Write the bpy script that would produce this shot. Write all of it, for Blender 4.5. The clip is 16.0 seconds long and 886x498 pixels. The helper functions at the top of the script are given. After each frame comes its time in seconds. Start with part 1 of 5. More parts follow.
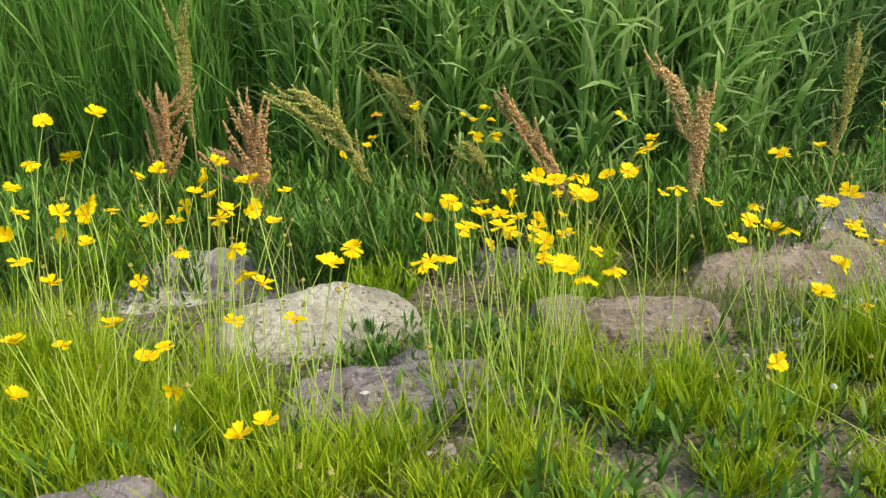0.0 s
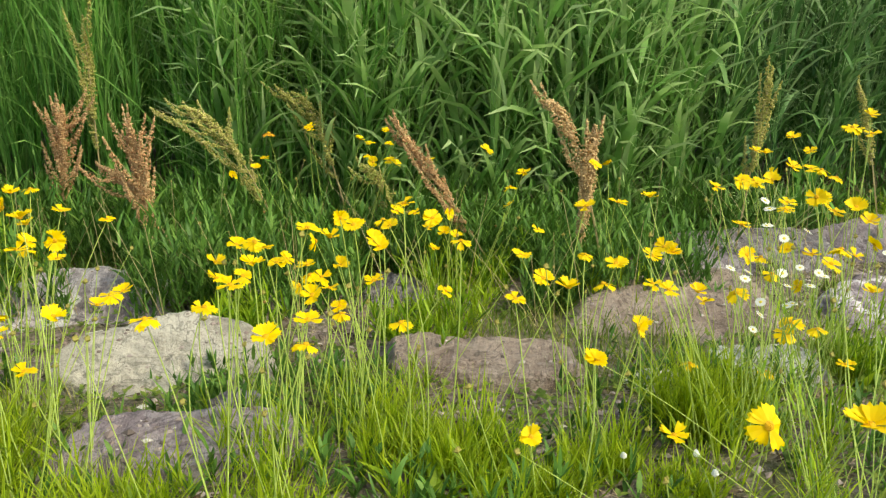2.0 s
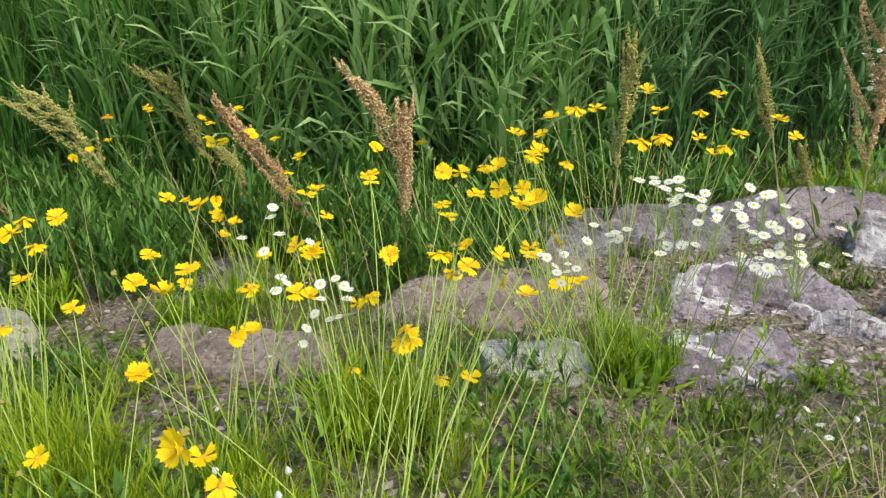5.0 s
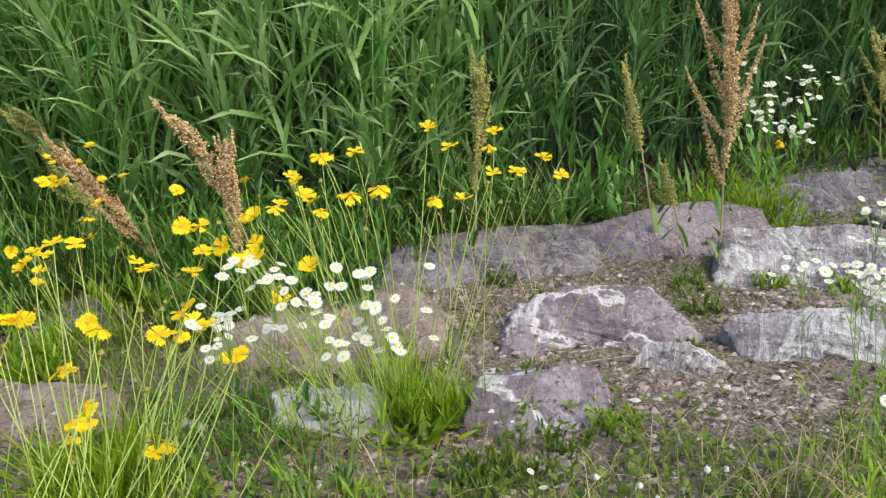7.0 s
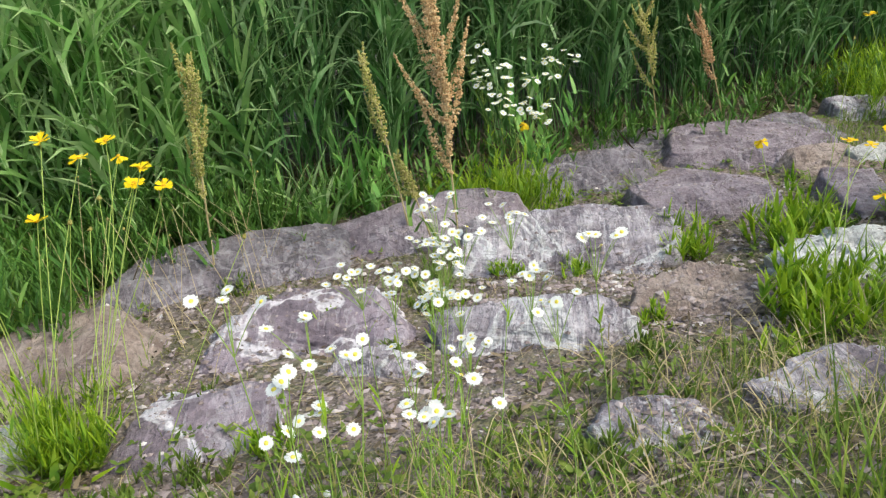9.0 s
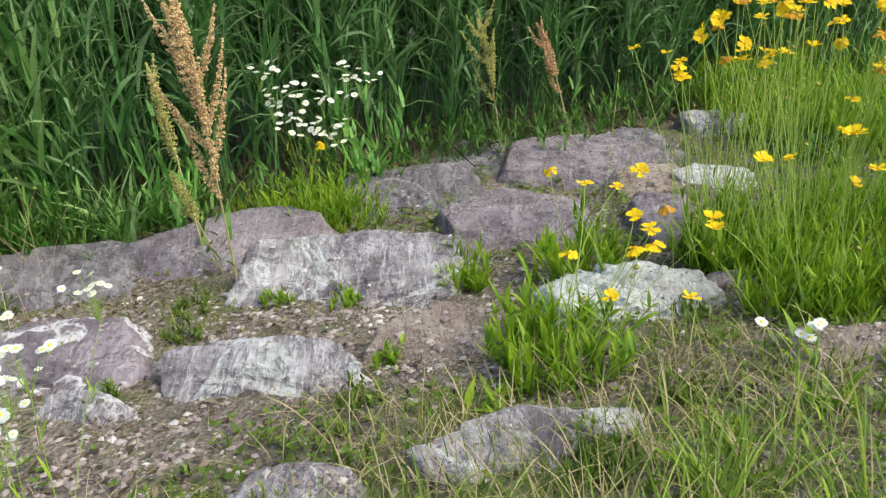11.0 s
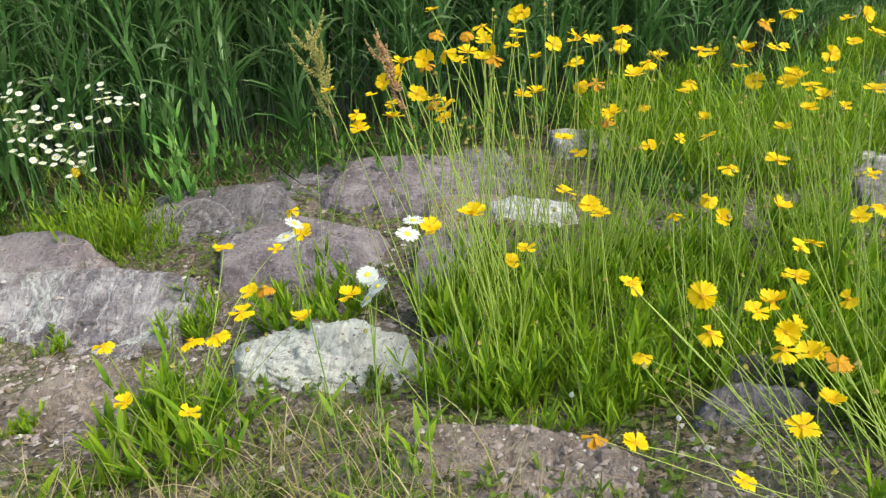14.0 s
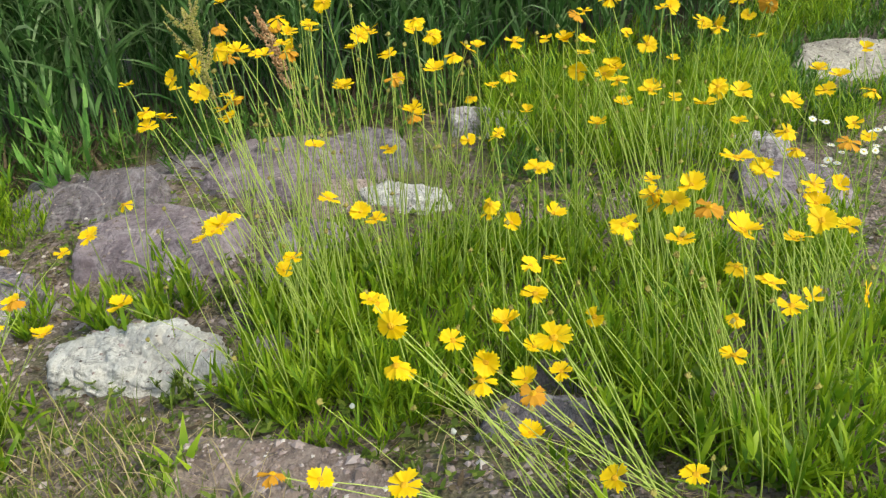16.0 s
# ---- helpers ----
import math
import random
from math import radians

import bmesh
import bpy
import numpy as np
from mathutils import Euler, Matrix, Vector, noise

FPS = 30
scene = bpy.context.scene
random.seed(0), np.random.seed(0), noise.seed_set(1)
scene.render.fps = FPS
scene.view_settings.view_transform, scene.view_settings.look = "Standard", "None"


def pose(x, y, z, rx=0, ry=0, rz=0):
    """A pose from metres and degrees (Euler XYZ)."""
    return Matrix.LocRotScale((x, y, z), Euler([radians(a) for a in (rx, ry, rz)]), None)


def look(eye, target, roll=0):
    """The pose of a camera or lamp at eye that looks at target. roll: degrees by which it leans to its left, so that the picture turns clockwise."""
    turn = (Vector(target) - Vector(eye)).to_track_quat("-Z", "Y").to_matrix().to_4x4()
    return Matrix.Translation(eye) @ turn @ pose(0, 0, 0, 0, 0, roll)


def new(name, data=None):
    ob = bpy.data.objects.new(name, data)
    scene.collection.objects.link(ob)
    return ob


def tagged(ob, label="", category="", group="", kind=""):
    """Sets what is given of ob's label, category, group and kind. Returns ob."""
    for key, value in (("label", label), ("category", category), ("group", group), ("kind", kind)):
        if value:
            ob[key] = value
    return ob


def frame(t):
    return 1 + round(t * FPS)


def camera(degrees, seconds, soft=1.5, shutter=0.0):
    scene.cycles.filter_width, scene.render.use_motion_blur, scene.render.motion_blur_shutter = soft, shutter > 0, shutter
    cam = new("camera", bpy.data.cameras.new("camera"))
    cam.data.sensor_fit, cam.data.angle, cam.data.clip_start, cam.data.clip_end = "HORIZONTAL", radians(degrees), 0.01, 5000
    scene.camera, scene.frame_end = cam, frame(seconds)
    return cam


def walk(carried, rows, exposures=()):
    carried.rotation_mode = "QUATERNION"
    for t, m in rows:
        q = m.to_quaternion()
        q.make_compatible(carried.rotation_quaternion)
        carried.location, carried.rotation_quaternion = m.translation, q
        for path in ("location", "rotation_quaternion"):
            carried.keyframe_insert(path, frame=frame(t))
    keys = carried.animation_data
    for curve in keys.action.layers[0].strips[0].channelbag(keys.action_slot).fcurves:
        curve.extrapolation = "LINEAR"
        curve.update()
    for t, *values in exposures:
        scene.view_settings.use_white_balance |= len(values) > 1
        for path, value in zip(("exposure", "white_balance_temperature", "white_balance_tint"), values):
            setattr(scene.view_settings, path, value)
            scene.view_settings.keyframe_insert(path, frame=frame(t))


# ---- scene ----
cam = camera(55.0, 16.0, 1.3)
PATH = [
    (0, (0.444, -0.176, 1.064), (0.615, 1.71, 0.418), -0.9),
    (0.5, (0.539, -0.152, 1.073), (0.718, 1.728, 0.416), -2.1),
    (1, (0.627, -0.117, 1.081), (0.84, 1.76, 0.422), -1.5),
    (1.5, (0.747, -0.094, 1.088), (0.932, 1.79, 0.443), -1.4),
    (2, (0.881, -0.111, 1.123), (1.042, 1.778, 0.486), 1.0),
    (2.5, (1.025, -0.1, 1.139), (1.126, 1.791, 0.494), 0.8),
    (3, (1.159, -0.101, 1.18), (1.25, 1.781, 0.507), 1.5),
    (3.2, (1.211, -0.095, 1.173), (1.302, 1.783, 0.49), 1.6),
    (5.3, (1.87, -0.005, 1.152), (1.823, 1.86, 0.431), -1.3),
    (5.5, (1.927, 0.004, 1.149), (1.893, 1.871, 0.432), -0.7),
    (6, (2.079, 0.057, 1.161), (2.032, 1.919, 0.432), -1.7),
    (6.5, (2.195, 0.1, 1.176), (2.148, 1.971, 0.471), -2.4),
    (7, (2.348, 0.096, 1.213), (2.296, 1.962, 0.495), -3.3),
    (7.5, (2.535, 0.1, 1.227), (2.497, 1.951, 0.47), -2.4),
    (8, (2.683, 0.148, 1.197), (2.774, 1.997, 0.44), -5.1),
    (8.5, (2.826, 0.208, 1.17), (2.965, 2.058, 0.424), -6.6),
    (9, (2.992, 0.215, 1.159), (3.137, 2.06, 0.401), -5.5),
    (9.5, (3.152, 0.237, 1.154), (3.305, 2.068, 0.366), -5.1),
    (10, (3.312, 0.25, 1.197), (3.519, 2.068, 0.389), -4.4),
    (10.2, (3.382, 0.259, 1.197), (3.597, 2.075, 0.388), -4.4),
    (12.3, (4.208, 0.301, 1.291), (4.357, 2.126, 0.486), -2.0),
    (12.5, (4.289, 0.311, 1.293), (4.43, 2.132, 0.479), -1.9),
    (13, (4.441, 0.386, 1.288), (4.577, 2.198, 0.453), -1.8),
    (13.5, (4.571, 0.456, 1.302), (4.68, 2.262, 0.45), -2.8),
    (14, (4.762, 0.481, 1.287), (4.822, 2.288, 0.433), -3.5),
    (14.5, (4.933, 0.503, 1.305), (4.976, 2.307, 0.441), -3.9),
    (15, (5.04, 0.552, 1.314), (5.085, 2.346, 0.431), -3.7),
    (15.5, (5.141, 0.571, 1.323), (5.205, 2.354, 0.42), -4.0),
    (16, (5.274, 0.564, 1.32), (5.323, 2.329, 0.382), -3.9),
]
walk(cam, [(t, look(eye, target, roll)) for t, eye, target, roll in PATH],
     [(0.0, 0.50, 7900, -8), (3.2, 0.50, 7750, -8), (5.5, 0.35, 6700, 0), (10.0, 0.47, 6650, -1), (12.5, 0.45, 6800, -9), (14.0, 0.43, 6950, -6), (16.0, 0.37, 7100, -3)])


# ---- world and light ----
world = bpy.data.worlds.new("world")
scene.world = world
world.use_nodes = True
wn = world.node_tree
sky = wn.nodes.new("ShaderNodeTexSky")
sky.sky_type = "NISHITA"
sky.sun_disc = False
sky.sun_elevation = radians(48)
sky.sun_rotation = radians(127)
sky.dust_density = 3.0
wn.links.new(sky.outputs[0], wn.nodes["Background"].inputs[0])
wn.nodes["Background"].inputs[1].default_value = 0.2
sun = new("sun", bpy.data.lights.new("sun", "SUN"))
sun.data.energy = 1.7
sun.data.angle = radians(22)
sun.data.color = (1.0, 0.94, 0.84)
sun.matrix_world = look((4.0, -3.0, 6.0), (0, 0, 0))

RNG = np.random.default_rng(7)


# ---- materials ----
def material(name):
    m = bpy.data.materials.new(name)
    m.use_nodes = True
    nt = m.node_tree
    return m, nt, nt.nodes["Principled BSDF"]


def ramp(nt, source, stops):
    r = nt.nodes.new("ShaderNodeValToRGB")
    els = r.color_ramp.elements
    while len(els) < len(stops):
        els.new(0.5)
    for e, (p, c) in zip(els, stops):
        e.position, e.color = p, (*c, 1)
    nt.links.new(source, r.inputs[0])
    return r.outputs[0]


def tex(nt, kind, scale, coords=None, **more):
    n = nt.nodes.new(kind)
    n.inputs["Scale"].default_value = scale
    for k, v in more.items():
        n.inputs[k].default_value = v
    if coords is not None:
        nt.links.new(coords, n.inputs["Vector"])
    return n


def coords(nt, kind="Object"):
    return nt.nodes.new("ShaderNodeTexCoord").outputs[kind]


def mixed(nt, fac, a, b, mode="MIX"):
    n = nt.nodes.new("ShaderNodeMix")
    n.data_type, n.blend_type = "RGBA", mode
    for socket, value in ((n.inputs[0], fac), (n.inputs[6], a), (n.inputs[7], b)):
        if isinstance(value, bpy.types.NodeSocket):
            nt.links.new(value, socket)
        elif isinstance(value, tuple):
            socket.default_value = (*value, 1)
        else:
            socket.default_value = value
    return n.outputs[2]


def bumped(nt, bsdf, height, strength, distance):
    b = nt.nodes.new("ShaderNodeBump")
    b.inputs["Strength"].default_value, b.inputs["Distance"].default_value = strength, distance
    nt.links.new(height, b.inputs["Height"])
    nt.links.new(b.outputs[0], bsdf.inputs["Normal"])


def leafy(name, stops, tip=None, rough=0.5, glow=0.35):
    """A leaf: each blade its own tone, paler towards the tip, light shining through it."""
    m, nt, bsdf = material(name)
    island = nt.nodes.new("ShaderNodeNewGeometry").outputs["Random Per Island"]
    col = ramp(nt, island, stops)
    if tip:
        along = nt.nodes.new("ShaderNodeAttribute")
        along.attribute_name = "along"
        col = mixed(nt, ramp(nt, along.outputs["Fac"], [(0.45, (0, 0, 0)), (1.0, (0.8, 0.8, 0.8))]), col, tip)
    nt.links.new(col, bsdf.inputs["Base Color"])
    bsdf.inputs["Roughness"].default_value = rough
    bsdf.inputs["Specular IOR Level"].default_value = 0.35
    lucent = nt.nodes.new("ShaderNodeBsdfTranslucent")
    nt.links.new(col, lucent.inputs[0])
    mix = nt.nodes.new("ShaderNodeMixShader")
    mix.inputs[0].default_value = glow
    nt.links.new(bsdf.outputs[0], mix.inputs[1])
    nt.links.new(lucent.outputs[0], mix.inputs[2])
    nt.links.new(mix.outputs[0], nt.nodes["Material Output"].inputs[0])
    return m


REED = leafy("reed_leaf", [(0, (0.11, 0.25, 0.065)), (0.35, (0.20, 0.40, 0.10)), (0.8, (0.33, 0.52, 0.175)), (1, (0.50, 0.64, 0.34))], (0.52, 0.65, 0.33), glow=0.48)
# SHADE is REED with shade put into the colour, for reeds further along.
SHADE = leafy("shaded_reed_leaf", [(0, (0.035, 0.105, 0.027)), (0.4, (0.082, 0.198, 0.052)), (0.85, (0.148, 0.292, 0.09)), (1, (0.32, 0.45, 0.24))], (0.24, 0.34, 0.16), glow=0.33)
RUSH = leafy("rush_leaf", [(0, (0.08, 0.22, 0.04)), (0.5, (0.15, 0.36, 0.065)), (1, (0.32, 0.55, 0.15))], (0.34, 0.54, 0.15), glow=0.42)
TUFT = leafy("tuft_leaf", [(0, (0.11, 0.20, 0.010)), (0.5, (0.27, 0.39, 0.018)), (1, (0.44, 0.54, 0.03))], (0.469, 0.568, 0.04), glow=0.45)
LUSH = leafy("lush_leaf", [(0, (0.07, 0.165, 0.010)), (0.5, (0.185, 0.335, 0.017)), (1, (0.36, 0.50, 0.028))], (0.42, 0.54, 0.04), glow=0.42)
GRASS = leafy("short_grass", [(0, (0.1, 0.167, 0.021)), (0.6, (0.18, 0.265, 0.035)), (0.85, (0.28, 0.323, 0.063)), (1, (0.4, 0.353, 0.126))])
HERB = leafy("herb_leaf", [(0, (0.075, 0.125, 0.016)), (0.6, (0.15, 0.225, 0.034)), (1, (0.25, 0.31, 0.055))])
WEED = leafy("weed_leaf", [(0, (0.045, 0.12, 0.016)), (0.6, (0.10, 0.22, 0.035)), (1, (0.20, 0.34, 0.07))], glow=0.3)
MEADOW = leafy("wild_grass", [(0, (0.10, 0.18, 0.018)), (0.6, (0.20, 0.30, 0.032)), (0.9, (0.32, 0.38, 0.06)), (1, (0.46, 0.42, 0.16))])
MOSS = leafy("moss", [(0, (0.09, 0.085, 0.025)), (0.5, (0.17, 0.19, 0.04)), (1, (0.26, 0.27, 0.07))], glow=0.2, rough=0.8)
STRAW = leafy("dry_stalk", [(0, (0.42, 0.33, 0.18)), (1, (0.58, 0.48, 0.28))])
STEM = leafy("flower_stem", [(0, (0.36, 0.49, 0.08)), (1, (0.55, 0.64, 0.19))], glow=0.2)
STALK = leafy("green_stalk", [(0, (0.17, 0.29, 0.045)), (1, (0.30, 0.42, 0.09))], glow=0.15)
PETAL = leafy("yellow_petal", [(0, (0.82, 0.51, 0.004)), (1, (0.86, 0.61, 0.008))], (0.89, 0.70, 0.012), glow=0.26, rough=0.65)
GOLD = leafy("golden_petal", [(0, (0.80, 0.48, 0.004)), (1, (0.86, 0.59, 0.006))], (0.89, 0.68, 0.01), glow=0.25, rough=0.65)
FADED = leafy("faded_petal", [(0, (0.42, 0.17, 0.012)), (1, (0.66, 0.34, 0.02))], glow=0.15, rough=0.75)
DISC = leafy("orange_disc", [(0, (0.52, 0.24, 0.01)), (1, (0.74, 0.44, 0.015))], glow=0.05, rough=0.8)
WHITE = leafy("white_ray", [(0, (0.779, 0.779, 0.76)), (1, (0.855, 0.855, 0.836))], glow=0.3, rough=0.6)
YOLK = leafy("yellow_disc", [(0, (0.78, 0.62, 0.06)), (1, (0.82, 0.70, 0.12))], glow=0.05, rough=0.8)
BUD = leafy("spent_head", [(0, (0.20, 0.20, 0.05)), (0.7, (0.34, 0.30, 0.08)), (1, (0.30, 0.15, 0.05))], glow=0.1, rough=0.8)
SEED = leafy("brown_seed", [(0, (0.46, 0.25, 0.13)), (0.5, (0.63, 0.39, 0.21)), (1, (0.77, 0.56, 0.33))], glow=0.3, rough=0.8)
TAN = leafy("tan_seed", [(0, (0.52, 0.33, 0.16)), (0.5, (0.72, 0.50, 0.27)), (1, (0.86, 0.68, 0.42))], glow=0.3, rough=0.8)
OLIVE = leafy("olive_seed", [(0, (0.34, 0.36, 0.09)), (0.5, (0.50, 0.48, 0.15)), (1, (0.62, 0.52, 0.24))], glow=0.3, rough=0.8)


def stone(name, dark, pale, vein=None, bands=0.0, scale=1.0, rough=0.85, dust=0.5, seam=None):
    """Weathered stone: blotches, steep wavy strata, quartz veins, lichen specks, grain and patches of soil."""
    m, nt, bsdf = material(name)
    at = nt.nodes.new("ShaderNodeVectorMath")
    nt.links.new(coords(nt), at.inputs[0])
    shift = nt.nodes.new("ShaderNodeCombineXYZ")
    nt.links.new(nt.nodes.new("ShaderNodeObjectInfo").outputs["Random"], shift.inputs[0])
    stretch = nt.nodes.new("ShaderNodeVectorMath")
    stretch.operation = "SCALE"
    stretch.inputs[3].default_value = 40.0
    nt.links.new(shift.outputs[0], stretch.inputs[0])
    nt.links.new(stretch.outputs[0], at.inputs[1])
    co = at.outputs[0]
    grey = lambda a: (a, a, a)
    shade = lambda c, k: tuple(min(0.8, k * a) for a in c)
    big = tex(nt, "ShaderNodeTexNoise", 6 * scale, co, Detail=9.0, Roughness=0.72)
    fine = tex(nt, "ShaderNodeTexNoise", 95 * scale, co, Detail=5.0, Roughness=0.75)
    col = ramp(nt, big.outputs["Fac"], [(0.40, dark), (0.50, mid(dark, pale)), (0.60, pale)])
    turn = nt.nodes.new("ShaderNodeMapping")
    swing = nt.nodes.new("ShaderNodeCombineXYZ")
    spin = nt.nodes.new("ShaderNodeMath")
    spin.operation = "MULTIPLY_ADD"
    nt.links.new(nt.nodes["Object Info"].outputs["Random"], spin.inputs[0])
    spin.inputs[1].default_value = 1.1
    spin.inputs[2].default_value = -1.7
    swing.inputs[0].default_value = 0.3
    swing.inputs[1].default_value = 0.35
    nt.links.new(spin.outputs[0], swing.inputs[2])
    nt.links.new(swing.outputs[0], turn.inputs["Rotation"])
    turn.inputs["Scale"].default_value = (13.0, 2.6, 4.5)
    nt.links.new(co, turn.inputs[0])
    strata = tex(nt, "ShaderNodeTexNoise", 1.5 * scale, turn.outputs[0], Detail=8.0, Roughness=0.66, Distortion=0.5)
    if bands:
        col = mixed(nt, ramp(nt, strata.outputs["Fac"], [(0.30, grey(0)), (0.36, grey(bands)), (0.40, grey(0)), (0.53, grey(0)), (0.565, grey(bands)), (0.60, grey(bands * 0.2)), (0.65, grey(bands))]), col, vein)
        col = mixed(nt, ramp(nt, strata.outputs["Fac"], [(0.40, grey(0)), (0.43, grey(bands)), (0.46, grey(0)), (0.595, grey(0)), (0.61, grey(bands)), (0.63, grey(0))]), col, shade(dark, 0.5))
        quartz = tex(nt, "ShaderNodeTexNoise", 2.8 * scale, co, Detail=5.0, Distortion=1.3)
        col = mixed(nt, ramp(nt, quartz.outputs["Fac"], [(0.475, grey(0)), (0.490, grey(seam or bands)), (0.506, grey(seam or bands)), (0.520, grey(0))]), col, shade(vein, 1.2))
    spots = tex(nt, "ShaderNodeTexNoise", 30 * scale, co, Detail=5.0, Roughness=0.72)
    col = mixed(nt, ramp(nt, spots.outputs["Fac"], [(0.60, grey(0)), (0.68, grey(0.4))]), col, shade(dark, 0.5))
    col = mixed(nt, ramp(nt, spots.outputs["Fac"], [(0.32, grey(0.35)), (0.40, grey(0))]), col, shade(pale, 1.25))
    crack = tex(nt, "ShaderNodeTexNoise", 4.5 * scale, co, Detail=4.0, Roughness=0.62, Distortion=1.0)
    col = mixed(nt, ramp(nt, crack.outputs["Fac"], [(0.488, grey(0)), (0.498, grey(0.55)), (0.502, grey(0.55)), (0.512, grey(0))]), col, shade(dark, 0.4))
    patch = tex(nt, "ShaderNodeTexNoise", 5.0, co, Detail=9.0, Roughness=0.75)
    soiled = ramp(nt, fine.outputs["Fac"], [(0.3, (0.06, 0.045, 0.03)), (0.6, (0.17, 0.125, 0.09))])
    col = mixed(nt, ramp(nt, patch.outputs["Fac"], [(0.56, grey(0)), (0.64, grey(dust))]), col, soiled)
    lichen = tex(nt, "ShaderNodeTexNoise", 11.0, co, Detail=8.0, Roughness=0.7)
    col = mixed(nt, ramp(nt, lichen.outputs["Fac"], [(0.60, grey(0)), (0.68, grey(0.5 * dust))]), col, (0.17, 0.19, 0.07))
    col = mixed(nt, 0.22, col, ramp(nt, fine.outputs["Fac"], [(0.3, grey(0.22)), (0.7, grey(0.75))]), "OVERLAY")
    nt.links.new(col, bsdf.inputs["Base Color"])
    bsdf.inputs["Roughness"].default_value = rough
    total = None
    for source, amount in ((big.outputs["Fac"], 1.0), (strata.outputs["Fac"], 0.6 + bands), (spots.outputs["Fac"], 0.7), (crack.outputs["Fac"], 0.4), (fine.outputs["Fac"], 0.16)):
        k = nt.nodes.new("ShaderNodeMath")
        k.operation = "MULTIPLY_ADD"
        nt.links.new(source, k.inputs[0])
        k.inputs[1].default_value = amount
        if total is None:
            k.inputs[2].default_value = 0.0
        else:
            nt.links.new(total, k.inputs[2])
        total = k.outputs[0]
    bumped(nt, bsdf, total, 1.0, 0.028)
    return m


def mid(a, b):
    return tuple((p + q) / 2 for p, q in zip(a, b))


PALE = stone("pale_stone", (0.30, 0.27, 0.24), (0.56, 0.52, 0.47), dust=0.35)
CHALK = stone("white_stone", (0.50, 0.48, 0.47), (0.76, 0.745, 0.73), (0.80, 0.79, 0.78), 0.4, dust=0.25)
GREY = stone("grey_stone", (0.195, 0.152, 0.180), (0.37, 0.302, 0.342), (0.47, 0.42, 0.455), 0.3)
STRIPE = stone("banded_stone", (0.145, 0.112, 0.138), (0.31, 0.250, 0.295), (0.64, 0.60, 0.64), 0.3, 0.62, dust=0.35, seam=0.8)
SILVER = stone("silver_stone", (0.17, 0.142, 0.168), (0.50, 0.448, 0.492), (0.72, 0.69, 0.725), 0.5, 0.8, dust=0.45)
RUST = stone("red_brown_stone", (0.225, 0.165, 0.145), (0.40, 0.315, 0.280), (0.47, 0.39, 0.36), 0.25)
SLATE = stone("dark_stone", (0.13, 0.110, 0.132), (0.27, 0.235, 0.268), (0.37, 0.345, 0.372), 0.45)
CAP, cnt, cb = material("post_stone")
cn = tex(cnt, "ShaderNodeTexNoise", 14, coords(cnt), Detail=6.0, Roughness=0.6)
cnt.links.new(ramp(cnt, cn.outputs["Fac"], [(0.3, (0.064, 0.051, 0.055)), (0.7, (0.115, 0.092, 0.096))]), cb.inputs["Base Color"])
cb.inputs["Roughness"].default_value = 0.6
bumped(cnt, cb, cn.outputs["Fac"], 0.3, 0.004)


# The capping's sunlit end: light put into a paler, pinkish stone colour.
FACE, fnt, fb = material("lit_pink_stone")
fn = tex(fnt, "ShaderNodeTexNoise", 30, coords(fnt), Detail=6.0, Roughness=0.6)
fnt.links.new(ramp(fnt, fn.outputs["Fac"], [(0.3, (0.20, 0.150, 0.152)), (0.7, (0.30, 0.235, 0.235))]), fb.inputs["Base Color"])
fb.inputs["Roughness"].default_value = 0.75
bumped(fnt, fb, fn.outputs["Fac"], 0.4, 0.004)


def soil():
    m, nt, bsdf = material("gravelly_soil")
    co = coords(nt)
    big = tex(nt, "ShaderNodeTexNoise", 4.5, co, Detail=9.0, Roughness=0.72)
    bits = tex(nt, "ShaderNodeTexVoronoi", 62, co, Randomness=1.0)
    small = tex(nt, "ShaderNodeTexVoronoi", 190, co)
    fine = tex(nt, "ShaderNodeTexNoise", 120, co, Detail=4.0)
    col = ramp(nt, big.outputs["Fac"], [(0.34, (0.055, 0.040, 0.030)), (0.5, (0.125, 0.092, 0.075)), (0.66, (0.25, 0.195, 0.175))])
    chips = ramp(nt, bits.outputs["Color"], [(0.1, (0.05, 0.036, 0.028)), (0.6, (0.21, 0.16, 0.14)), (0.95, (0.48, 0.40, 0.37))])
    grit = ramp(nt, small.outputs["Color"], [(0.1, (0.12, 0.09, 0.07)), (0.95, (0.44, 0.36, 0.33))])
    col = mixed(nt, 0.55, col, chips)
    col = mixed(nt, 0.35, col, grit)
    moss = tex(nt, "ShaderNodeTexNoise", 3.6, co, Detail=6.0, Roughness=0.7)
    col = mixed(nt, ramp(nt, moss.outputs["Fac"], [(0.46, (0, 0, 0)), (0.62, (0.75, 0.75, 0.75))]), col, (0.11, 0.13, 0.03))
    nt.links.new(col, bsdf.inputs["Base Color"])
    bsdf.inputs["Roughness"].default_value = 0.95
    add = nt.nodes.new("ShaderNodeMath")
    nt.links.new(bits.outputs["Distance"], add.inputs[0])
    nt.links.new(fine.outputs["Fac"], add.inputs[1])
    bumped(nt, bsdf, add.outputs[0], 1.0, 0.012)
    return m


